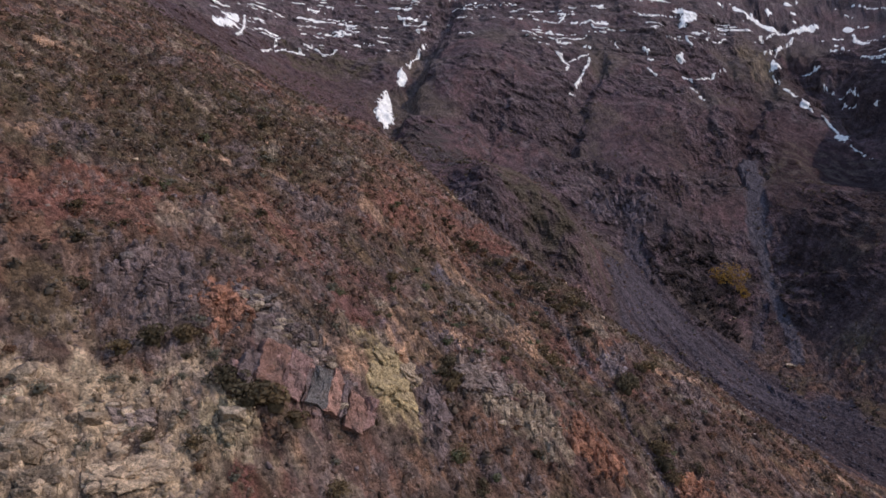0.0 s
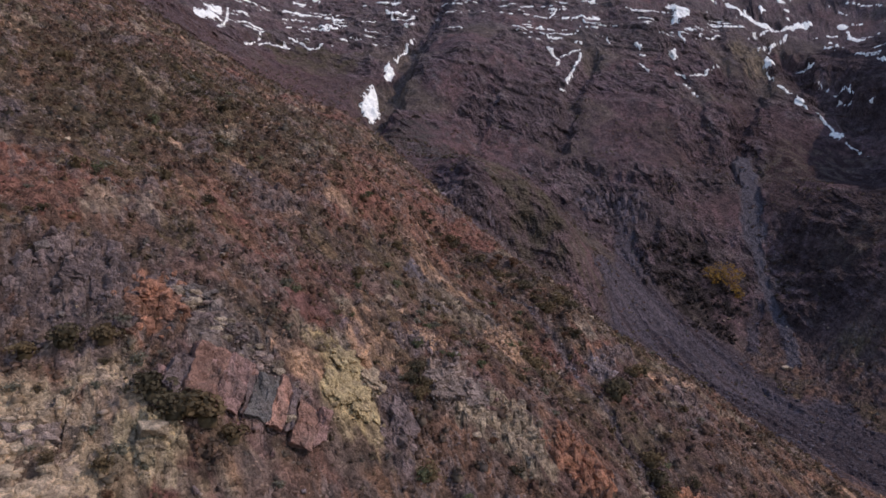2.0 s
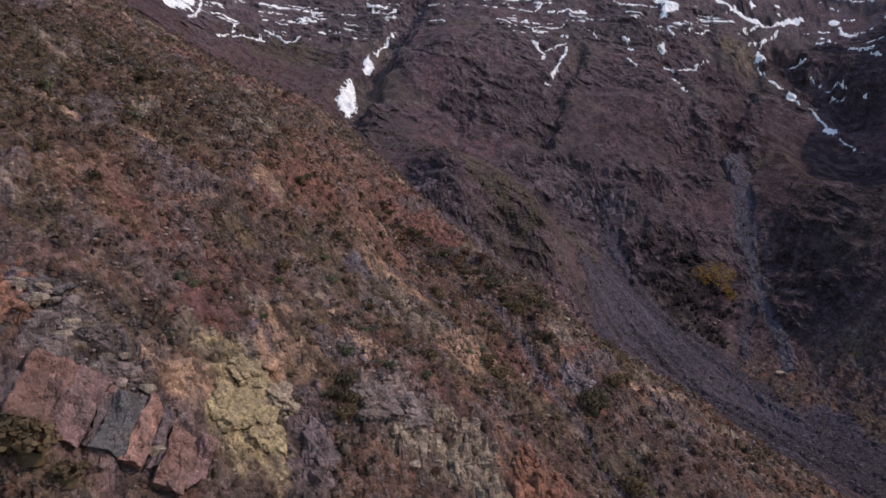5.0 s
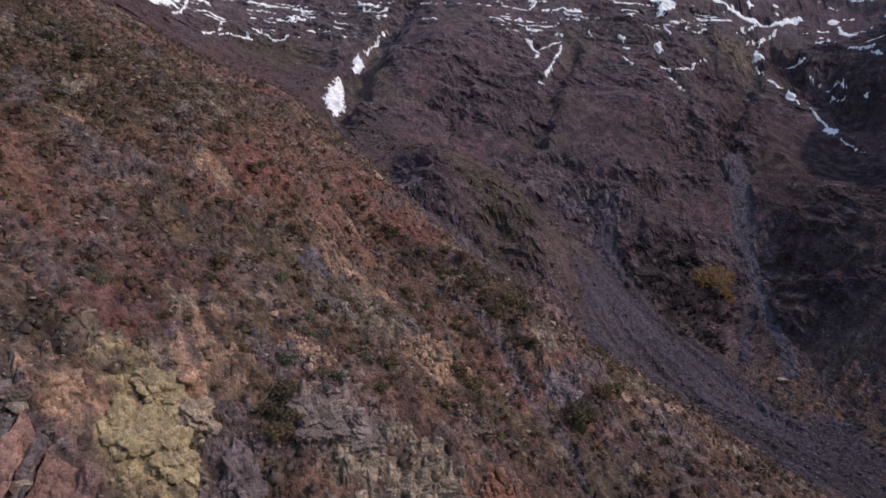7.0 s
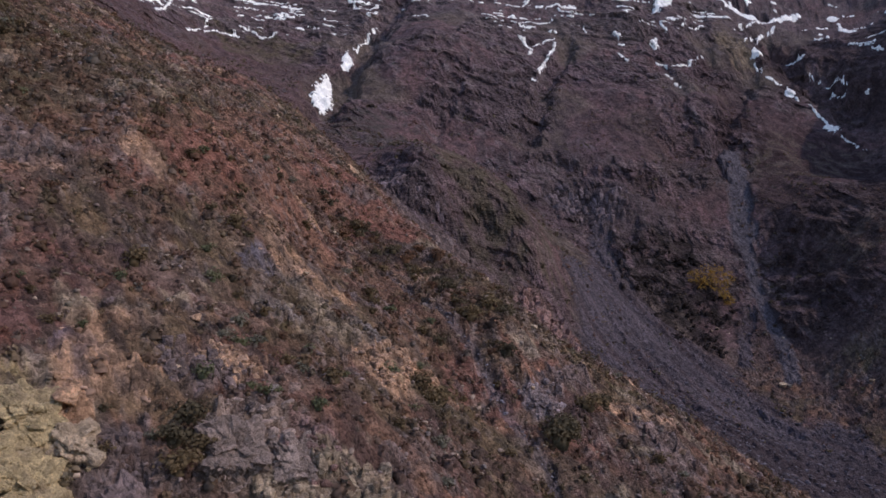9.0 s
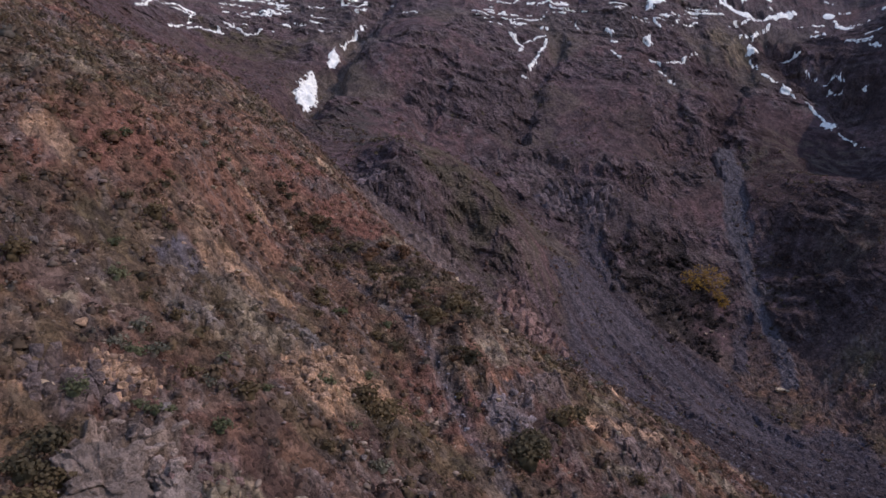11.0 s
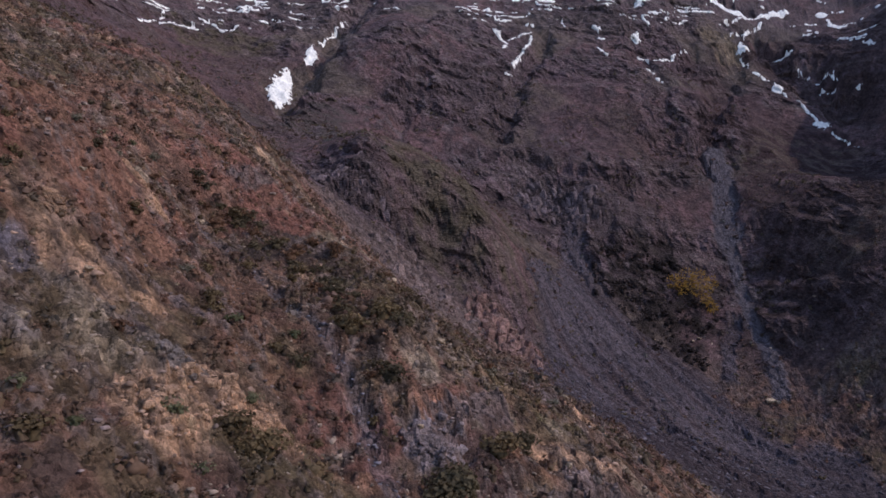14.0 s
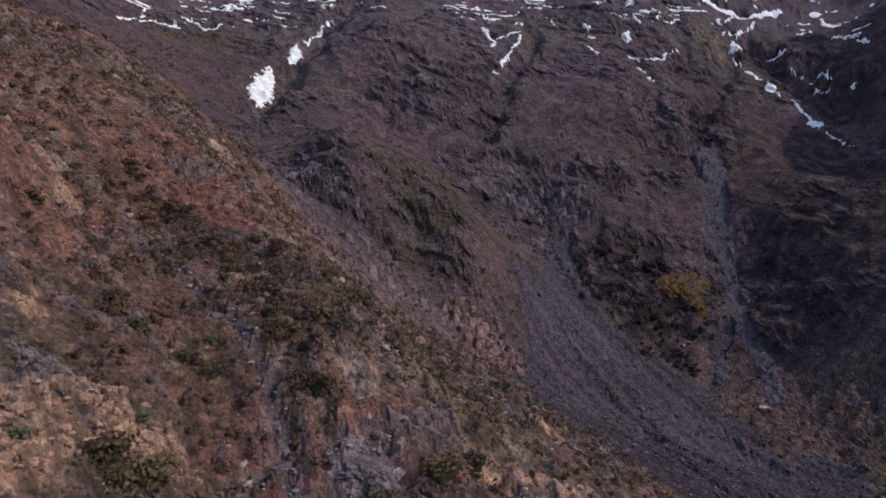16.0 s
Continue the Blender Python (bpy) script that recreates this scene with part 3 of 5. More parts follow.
def earth_material():
    m, t, b = material("earth", 0.96, 0.1)
    at = t.nodes.new("ShaderNodeAttribute")
    at.attribute_name = "albedo"
    co = t.nodes.new("ShaderNodeTexCoord").outputs["Object"]
    pebbles(t, b, at.outputs["Color"], co)
    # broken rock of the far face: joints and ledges finer than the mesh
    where = t.nodes.new("ShaderNodeAttribute")
    where.attribute_name = "craggy"
    rock = node(t, "ShaderNodeTexNoise", Scale=0.42, Detail=7.0, Roughness=0.68)
    joint = node(t, "ShaderNodeTexVoronoi", Scale=0.30, Randomness=1.0)
    joint.feature = "DISTANCE_TO_EDGE"
    lean = node(t, "ShaderNodeMapping", Rotation=(0.0, 0.45, 0.0), Scale=(0.7, 0.8, 2.1))
    t.links.new(co, lean.inputs["Vector"])
    for n in (rock, joint):
        t.links.new(lean.outputs["Vector"], n.inputs["Vector"])
    edge = node(t, "ShaderNodeMapRange")
    edge.inputs["From Max"].default_value, edge.inputs["To Max"].default_value = 0.12, 0.35
    t.links.new(joint.outputs["Distance"], edge.inputs["Value"])
    tall = t.nodes.new("ShaderNodeMath")
    t.links.new(rock.outputs["Fac"], tall.inputs[0])
    t.links.new(edge.outputs["Result"], tall.inputs[1])
    both = t.nodes.new("ShaderNodeMath")
    both.operation = "MULTIPLY"
    t.links.new(tall.outputs[0], both.inputs[0])
    t.links.new(where.outputs["Fac"], both.inputs[1])
    n = node(t, "ShaderNodeBump", Strength=1.0, Distance=1.1)
    t.links.new(both.outputs[0], n.inputs["Height"])
    fine = b.inputs["Normal"].links[0].from_node
    t.links.new(n.outputs["Normal"], fine.inputs["Normal"])
    return m


def pebbles(t, b, colour, co, contrast=0.42):
    """Grit and stones of mixed tone between finer soil."""
    v = node(t, "ShaderNodeTexVoronoi", Scale=3.2, Randomness=1.0)
    w = node(t, "ShaderNodeTexVoronoi", Scale=1.1, Randomness=1.0)
    warp = node(t, "ShaderNodeTexNoise", Scale=1.6, Detail=3.0)
    t.links.new(co, warp.inputs["Vector"])
    bent = t.nodes.new("ShaderNodeVectorMath")
    bent.operation = "MULTIPLY_ADD"
    bent.inputs[1].default_value = (0.7, 0.7, 0.7)
    t.links.new(warp.outputs["Color"], bent.inputs[0])
    t.links.new(co, bent.inputs[2])
    heights = []
    for n, lo, hi in ((v, 1 - contrast, 1 + contrast), (w, 1 - 0.6 * contrast, 1 + 0.6 * contrast)):
        t.links.new(bent.outputs[0], n.inputs["Vector"])
        split = t.nodes.new("ShaderNodeSeparateColor")
        t.links.new(n.outputs["Color"], split.inputs[0])
        m = node(t, "ShaderNodeMapRange")
        m.inputs["To Min"].default_value, m.inputs["To Max"].default_value = lo, hi
        t.links.new(split.outputs[0], m.inputs["Value"])
        colour = times_value(t, colour, m.outputs["Result"])
        heights.append(n.outputs["Distance"])
    f = noise_node(t, co, 9.0, 5.0, 0.7)
    colour = times_value(t, colour, scaled(t, f, 0.7, 1.3))
    t.links.new(colour, b.inputs["Base Color"])
    add = t.nodes.new("ShaderNodeMath")
    add.operation = "MULTIPLY_ADD"
    add.inputs[1].default_value = -0.8
    t.links.new(heights[0], add.inputs[0])
    t.links.new(f, add.inputs[2])
    n = node(t, "ShaderNodeBump", Strength=1.0, Distance=0.25)
    t.links.new(add.outputs[0], n.inputs["Height"])
    t.links.new(n.outputs["Normal"], b.inputs["Normal"])


def rock_material(name, colour):
    m, t, b = material(name, 0.9, 0.2)
    co = t.nodes.new("ShaderNodeNewGeometry").outputs["Position"]
    info = t.nodes.new("ShaderNodeObjectInfo")
    ramp = t.nodes.new("ShaderNodeValToRGB")
    e = ramp.color_ramp.elements
    colour = [1.05 * v for v in colour]
    e[0].color = (*[0.62 * v for v in colour], 1)
    e[1].color = (*[min(0.8, 1.25 * v) for v in colour], 1)
    mid = e.new(0.5)
    mid.color = (colour[0] * 0.95, colour[1], colour[2] * 1.06, 1)
    t.links.new(info.outputs["Random"], ramp.inputs["Fac"])
    stain = t.nodes.new("ShaderNodeMix")
    stain.data_type = "RGBA"
    stain.inputs[7].default_value = (0.185, 0.138, 0.105, 1)
    t.links.new(scaled(t, noise_node(t, co, 0.7, 5.0), -0.45, 0.55), stain.inputs[0])
    t.links.new(ramp.outputs["Color"], stain.inputs[6])
    pebbles(t, b, stain.outputs[2], co, 0.32)
    return m


def leaf_material(name, dark, light, attribute=False, glow=0.4):
    m, t, b = material(name, 0.85, 0.15)
    co = t.nodes.new("ShaderNodeNewGeometry")
    if attribute:
        at = t.nodes.new("ShaderNodeAttribute")
        at.attribute_name = "tint"
        colour = at.outputs["Color"]
    else:
        info = t.nodes.new("ShaderNodeObjectInfo")
        ramp = t.nodes.new("ShaderNodeValToRGB")
        ramp.color_ramp.elements[0].color, ramp.color_ramp.elements[1].color = (*dark, 1), (*light, 1)
        t.links.new(info.outputs["Random"], ramp.inputs["Fac"])
        colour = ramp.outputs["Color"]
    spread = node(t, "ShaderNodeMapRange")
    spread.inputs["To Min"].default_value, spread.inputs["To Max"].default_value = 0.72, 1.28
    t.links.new(co.outputs["Random Per Island"], spread.inputs["Value"])
    c = times_value(t, colour, spread.outputs["Result"])
    c = times_value(t, c, scaled(t, noise_node(t, co.outputs["Position"], 3.0), 0.75, 1.25))
    t.links.new(c, b.inputs["Base Color"])
    through_light = t.nodes.new("ShaderNodeBsdfTranslucent")
    t.links.new(c, through_light.inputs["Color"])
    both = node(t, "ShaderNodeMixShader", Fac=glow)
    t.links.new(b.outputs[0], both.inputs[1])
    t.links.new(through_light.outputs[0], both.inputs[2])
    t.links.new(both.outputs[0], t.nodes["Material Output"].inputs["Surface"])
    return m


def snow_material():
    m, t, b = material("snow", 0.6, 0.3)
    co = t.nodes.new("ShaderNodeNewGeometry").outputs["Position"]
    rgb = t.nodes.new("ShaderNodeRGB")
    rgb.outputs[0].default_value = (0.92, 0.90, 0.76, 1)
    weathered(t, b, rgb.outputs[0], co, 0.25, 1.2, 0.25, 0.82, 1.08)
    return m


def wood_material(name, colour):
    m, t, b = material(name, 0.9, 0.1)
    co = t.nodes.new("ShaderNodeNewGeometry").outputs["Position"]
    rgb = t.nodes.new("ShaderNodeRGB")
    rgb.outputs[0].default_value = (*colour, 1)
    weathered(t, b, rgb.outputs[0], co, 1.5, 12.0, 0.02)
    return m


earth = earth_material()
snow = snow_material()
bark = wood_material("bark", (0.10, 0.075, 0.055))
STONE = {name: rock_material("rock_" + name, colour) for name, colour in ROCKS.items()}
LEAF = dict(
    olive=leaf_material("olive_leaves", (0.135, 0.098, 0.050), (0.205, 0.148, 0.072)),
    sage=leaf_material("sage_leaves", (0.170, 0.160, 0.105), (0.245, 0.225, 0.150)),
    dark=leaf_material("dark_leaves", (0.090, 0.074, 0.042), (0.135, 0.108, 0.058)),
    russet=leaf_material("russet_leaves", (0.135, 0.074, 0.042), (0.200, 0.112, 0.060)),
    green=leaf_material("green_leaves", (0.140, 0.145, 0.070), (0.205, 0.205, 0.105)),
    gold=leaf_material("gold_leaves", (0.33, 0.195, 0.04), (0.43, 0.26, 0.05)),
)
scrub = leaf_material("scrub_leaves", None, None, True)


# ---- the ground sheet ----
def rings():
    r, v = [4.0, 10, 16, 22, 28, 34, 39], 43.0
    while v < 640:
        r.append(v)
        v *= 1.012 if v < 74 or v > 475 else 1.0024 if v < 165 else 1.0027
    while v < 4600:
        r.append(v)
        v *= 1.12
    return np.array(r)


RINGS = rings()
BEARINGS = np.radians(np.r_[np.linspace(-49, 42, 1000), np.linspace(42, 311, 80)[1:-1]])


def sheet_mesh(name, co, faces):
    """A mesh from arrays; faces all have the same number of corners."""
    n = faces.shape[1]
    me = bpy.data.meshes.new(name)
    me.vertices.add(len(co))
    me.vertices.foreach_set("co", np.ascontiguousarray(co, np.float32).ravel())
    me.loops.add(faces.size)
    me.loops.foreach_set("vertex_index", np.ascontiguousarray(faces, np.int32).ravel())
    me.polygons.add(len(faces))
    me.polygons.foreach_set("loop_start", np.arange(len(faces), dtype=np.int32) * n)
    me.update(calc_edges=True)
    return me


def colour_points(me, name, rgb):
    paint = me.attributes.new(name, "FLOAT_COLOR", "POINT")
    flat = np.ones((len(rgb), 4), np.float32)
    flat[:, :3] = rgb
    paint.data.foreach_set("color", flat.ravel())


def build_ground():
    rr, tt = np.meshgrid(RINGS, BEARINGS, indexing="ij")
    x, y = HUB[0] + rr * np.sin(tt), HUB[1] + rr * np.cos(tt)
    nr, nt = x.shape
    z, g = relief(x, y)
    tone = albedo(x, y, z, g).reshape(-1, 3)
    x, y = x + g["push"] * np.sin(tt), y + g["push"] * np.cos(tt)
    co = np.stack([x, y, z], -1).reshape(-1, 3)
    i, j = np.meshgrid(np.arange(nr - 1), np.arange(nt), indexing="ij")
    k = (j + 1) % nt
    quads = np.stack([(i + 1) * nt + j, (i + 1) * nt + k, i * nt + k, i * nt + j], -1).reshape(-1, 4)
    me = sheet_mesh("ground", co, quads)
    colour_points(me, "albedo", tone)
    craggy = me.attributes.new("craggy", "FLOAT", "POINT")
    craggy.data.foreach_set("value", (g["far"] * (0.25 + 0.75 * g["rough"])).astype(np.float32).ravel())
    me.materials.append(earth)
    me.shade_flat()
    bm = bmesh.new()
    bm.from_mesh(me)
    bm.verts.ensure_lookup_table()
    bm.faces.new([bm.verts[q] for q in range(nt - 1, -1, -1)])
    bm.to_mesh(me)
    bm.free()
    ob = new("ground", me)
    return tagged(ob, "brown stony mountainside with gullies, crags and scree", "mountainside", kind="structure"), x, y, z, g


_, GX, GY, GZ, _ = build_ground()


# ---- snow: sheets that stand a little above the ground ----
# lines of (x, y, half width)
SNOW_TONGUE = "steep white tongue of old snow in a gully", [[(-28, 343, 1.4), (-28, 329, 3.2), (-28, 320, 4.4), (-28, 315, 2.8), (-27, 312, 1.0)], [(-23, 370, 1.5), (-22, 364, 2.4), (-22, 358, 2.1), (-23, 354, 0.9)], [(-10, 395, 1.3), (-13, 389, 1.3), (-16, 382, 0.6), (-20, 375, 0.5)]]
SNOW_FIELD = "patchy old snow on a rocky shelf", [[(-114, 340, 2.7), (-110, 351, 3.4)], [(-115, 359, 2.9), (-113, 367, 2.0)], [(-112, 379, 1.0), (-106, 357, 0.9), (-103, 335, 1.2)], [(-93, 346, 0.6), (-92, 366, 0.6), (-92, 379, 1.3)], [(-90, 362, 0.9), (-86, 371, 1.6), (-80, 374, 1.9), (-77, 373, 1.0)], [(-80, 383, 0.7), (-74, 383, 0.7), (-67, 377, 1.0), (-63, 379, 1.3), (-60, 383, 0.7)], [(-86, 398, 0.7), (-79, 403, 0.7), (-72, 403, 0.5)]]
SNOW_WEST = "thin streak of snow along a rock ledge", [[(-60, 413, 1.1), (-56, 402, 1.0), (-52, 399, 1.0)], [(-42, 405, 0.7), (-34, 411, 0.7)], [(-43, 390, 1.0), (-39, 389, 0.7)], [(-28, 420, 1.1), (-23, 411, 1.4), (-18, 408, 1.4), (-11, 413, 1.1)], [(-16, 401, 1.7), (-11, 407, 1.4)], [(-39, 399, 0.7), (-30, 398, 0.7)], [(9, 392, 0.5), (18, 384, 0.7)], [(42, 413, 1.4), (50, 411, 1.1)], [(46, 387, 1.0), (50, 384, 1.3), (56, 383, 1.0)]]
SNOW_BOWL = "bright snow lines in a high rock bowl", [[(60, 401, 1.4), (67, 399, 1.7)], [(69, 399, 1.0), (74, 405, 1.4)], [(61, 385, 1.3), (65, 380, 1.0), (72, 381, 0.7)], [(65, 385, 0.7), (82, 387, 1.0)], [(62, 371, 0.9), (66, 369, 1.6), (68, 365, 1.2), (65, 355, 0.9)], [(69, 368, 0.6), (77, 371, 0.9), (81, 373, 0.6)], [(79, 380, 1.0), (83, 378, 0.6)], [(81, 370, 1.3), (78, 366, 1.2), (74, 357, 0.9), (68, 345, 1.2)], [(63, 340, 0.6), (66, 339, 0.8)]]
SNOW_MIDDLE = "small bright snow patch between rock ribs", [[(84, 397, 0.7), (89, 395, 1.4), (96, 397, 2.1)], [(97, 380, 1.0), (98, 375, 0.6)], [(111, 374, 0.7), (112, 373, 1.3), (114, 371, 1.0)], [(112, 368, 1.0), (114, 367, 1.0)], [(110, 362, 1.3), (111, 357, 1.2), (112, 354, 0.6)], [(117, 384, 1.0), (122, 383, 1.0)]]
SNOW_RIB = "white snow in a steep rock notch", [[(144, 409, 3.3), (148, 403, 4.0), (142, 396, 2.5), (138, 393, 1.4)], [(139, 385, 1.0), (139, 381, 1.4), (140, 378, 1.0)], [(133, 375, 1.0), (131, 370, 2.0)], [(127, 358, 0.9), (129, 357, 1.2), (131, 354, 0.6)], [(128, 348, 1.2), (130, 346, 0.9)], [(130, 343, 1.2), (132, 341, 0.9)], [(133, 355, 0.5), (147, 363, 0.6), (154, 367, 0.5)], [(150, 383, 0.7), (166, 394, 0.7)]]
SNOW_BLUE = "snow field lying in blue shade", [[(193, 442, 2.5), (198, 436, 2.4), (202, 429, 3.2), (207, 423, 4.0)], [(185, 377, 1.4), (184, 373, 2.4)]]
SNOW_STREAK = "long bright snow streak beside a dark ravine", [[(193, 410, 1.1), (199, 413, 1.5), (213, 421, 1.6), (227, 427, 2.0), (238, 431, 2.5), (241, 428, 1.2)], [(182, 381, 0.5), (203, 407, 0.8), (212, 411, 1.2), (218, 418, 1.2)], [(181, 369, 1.0), (181, 363, 1.0)], [(180, 358, 1.0), (182, 355, 1.6), (184, 352, 1.6)], [(186, 349, 1.3), (185, 345, 2.2), (186, 340, 0.9)], [(188, 335, 0.6), (189, 332, 0.9), (190, 327, 1.5), (190, 322, 2.4)], [(191, 317, 0.5), (192, 311, 0.5), (193, 305, 0.6)]]
SNOW_EAST = "thin snow line on dark rock ledges", [[(208, 390, 0.7), (213, 382, 1.1)], [(207, 366, 0.7), (215, 348, 0.5)], [(209, 352, 0.7), (211, 345, 0.7)], [(216, 338, 0.7), (218, 337, 0.7)], [(231, 401, 1.2), (228, 393, 0.8)], [(254, 416, 1.6), (246, 400, 2.0), (248, 394, 1.9)], [(260, 421, 1.7), (265, 416, 1.2)], [(262, 438, 0.9), (263, 432, 0.9)], [(272, 439, 1.3), (278, 421, 1.7)], [(251, 397, 0.8), (252, 388, 0.8)], [(231, 371, 1.1), (234, 357, 1.1)], [(231, 354, 1.0), (232, 348, 1.0)], [(239, 369, 1.1), (244, 364, 1.1)]]
SNOW = [(label, line) for label, lines in (SNOW_TONGUE, SNOW_FIELD, SNOW_WEST, SNOW_BOWL, SNOW_MIDDLE, SNOW_RIB, SNOW_BLUE, SNOW_STREAK, SNOW_EAST) for line in lines]


def finer(a, k):
    """A grid with k cells for each one."""
    n, m = a.shape
    i, j = np.linspace(0, n - 1, (n - 1) * k + 1), np.linspace(0, m - 1, (m - 1) * k + 1)
    a = np.stack([np.interp(i, np.arange(n), a[:, c]) for c in range(m)], 1)
    return np.stack([np.interp(j, np.arange(m), a[r]) for r in range(len(i))])


def snow_skin(x, y, z, depth):
    """Corners and faces of a skin where depth is above zero, sinking into the ground at its rim."""
    on = depth > 0
    i, j = np.nonzero(on[:-1, :-1] | on[1:, :-1] | on[:-1, 1:] | on[1:, 1:])
    nt = x.shape[1]
    quads = np.stack([(i + 1) * nt + j, (i + 1) * nt + j + 1, i * nt + j + 1, i * nt + j], -1)
    used, inverse = np.unique(quads.ravel(), return_inverse=True)
    lift = np.clip(depth.ravel()[used] * 0.9, -0.4, 0.3)
    flat = np.stack([x.ravel()[used], y.ravel()[used] - 0.5 * lift, z.ravel()[used] + lift], -1)
    return flat, inverse.reshape(-1, 4)


def snow_patch(label, line):
    """One patch of snow along a line, with a ragged edge."""
    p = np.array(line)
    r, t = np.hypot(p[:, 0] - HUB[0], p[:, 1] - HUB[1]), np.arctan2(p[:, 0] - HUB[0], p[:, 1] - HUB[1])
    i0, i1 = np.searchsorted(RINGS, (r.min() - 16, r.max() + 16))
    j0, j1 = np.searchsorted(BEARINGS[:1000], (t.min() - 0.03, t.max() + 0.03))
    box = (slice(i0, i1 + 1), slice(j0, j1 + 1))
    x, y, z = (finer(a[box], 3) for a in (GX, GY, GZ))
    best = np.full(x.shape, -9.0)
    ragged = fbm(x / 1.9, y / 1.9, 4, 96, 0.75)
    for (ax, ay, aw), (bx, by, bw) in zip(line, line[1:]):
        dx, dy = bx - ax, by - ay
        k = np.clip(((x - ax) * dx + (y - ay) * dy) / (dx * dx + dy * dy), 0, 1)
        w = aw + (bw - aw) * k
        best = np.maximum(best, 1 - (np.hypot(x - ax - k * dx, y - ay - k * dy) + ragged * (0.9 + 0.6 * w)) / w - 0.55 * (w < 1.9))
    if not (best > 0).any():
        return
    me = sheet_mesh("snow_patch", *snow_skin(x, y, z, best))
    me.materials.append(snow)
    tagged(new("snow_patch", me), label, "snow", group="snow patches")


def snow_all():
    for label, line in SNOW:
        snow_patch(label, line)
    # what lies on the ledges higher up: thin lines where the rock steps back
    s = slice(*np.searchsorted(RINGS, (395, 560)))
    x, y, z = GX[s, :1000], GY[s, :1000], GZ[s, :1000]
    a = 330 * np.arctan2(x - HUB[0], y - HUB[1])
    f = (z + 0.14 * a + 6 * fbm(a / 50, z / 30, 3, 9)) / 10.0
    f = f - np.floor(f)
    seam = 1 - np.abs(f - 0.72) / (0.05 + 0.12 * smooth(0.42, 0.66, grain(a / 8, z / 6, 94)))
    f2 = (z + 0.2 * a + 3 * fbm(a / 20, z / 14, 3, 10)) / 3.4
    seam = np.maximum(seam, 0.9 - np.abs(f2 - np.floor(f2) - 0.72) / 0.22)
    d = seam - 0.35 - 2.4 * smooth(0.64, 0.50, grain(a / 14, z / 7, 93)) + 1.5 * fbm(a / 2.6, z / 1.8, 3, 92) - 2.0 * smooth(138, 116, z) - 1.6 * smooth(40, 15, np.abs(x - 15)) * smooth(170, 140, z)
    me = sheet_mesh("ledge_snow", *snow_skin(*(finer(v, 3) for v in (x, y, z, np.clip(d, -1, 1)))))
    me.materials.append(snow)
    tagged(new("ledge_snow", me), "thin snow caught on the high rock ledges", "snow", kind="stuff")


snow_all()


# ---- rocks ----


def part(name, me, mat, parent, label=""):
    ob = new(name, me)
    if mat and not me.materials:
        me.materials.append(mat)
    ob.parent = parent
    if label:
        ob["label"] = label
    return ob


def rock_mesh(name, seed, points=11, squat=0.75, boxy=0.6):
    """An angular broken rock about one metre across."""
    r, bm = random.Random(seed), bmesh.new()
    for _ in range(points):
        v = Vector((r.uniform(-1, 1), r.uniform(-1, 1), r.uniform(-1, 1)))
        m = max(abs(v.x), abs(v.y), abs(v.z))
        v = v.normalized().lerp(v / m, boxy) * r.uniform(0.85, 1.0)
        bm.verts.new((0.5 * v.x, 0.5 * v.y, 0.5 * squat * v.z))
    bmesh.ops.convex_hull(bm, input=bm.verts)
    bmesh.ops.delete(bm, geom=[v for v in bm.verts if not v.link_faces], context="VERTS")
    me = bpy.data.meshes.new(name)
    bm.to_mesh(me)
    bm.free()
    return me


def lean_matrix(x, y, z, yaw, tip, roll, sx, sy, sz):
    return pose(x, y, z, tip, roll, yaw) @ Matrix.Diagonal((sx, sy, sz, 1))


def build_crag(cx, cy, rx, ry, turn, colour, count, size, tall, label, column=False):
    """Blocks of jointed rock bedded in the slope: one outcrop, each block a part."""
    r = random.Random(round(cx * 10) + count)
    z0 = float(ground(np.array([cx]), np.array([cy]))[0])
    base = new("rock_outcrop")
    base.location = (cx, cy, z0)
    tagged(base, label, "rock outcrop", group="rock outcrops")
    meshes = [rock_mesh("rock", round(cx) * 31 + k, 18, 1.0, 0.8 if column else 0.5) for k in range(6)]
    for me in meshes:
        me.materials.append(STONE[colour])
    c, s = math.cos(radians(turn)), math.sin(radians(turn))
    at = []
    count = int(count * 1.7)
    while len(at) < count:
        u, v = r.gauss(0, 0.5), r.gauss(0, 0.5)
        if u * u + v * v < 1.2:
            at.append((cx + c * u * rx - s * v * ry, cy + s * u * rx + c * v * ry))
    zs = ground(np.array([p[0] for p in at]), np.array([p[1] for p in at]))
    lean = r.uniform(-14, 14)
    for (x, y), z in zip(at, zs):
        w = size * r.choice((0.4, 0.5, 0.65, 0.8, 1.1, 1.5))
        h = w * tall * r.uniform(0.7, 1.3)
        m = lean_matrix(x - cx, y - cy, float(z) - z0 + (0.02 if column else -0.1) * h, turn + r.uniform(-25, 25), r.uniform(-12, 18), lean + r.uniform(-9, 9), w * r.uniform(0.8, 1.4), w * r.uniform(0.7, 1.1), h)
        ob = part("rock", r.choice(meshes), None, base)
        ob.matrix_local = m


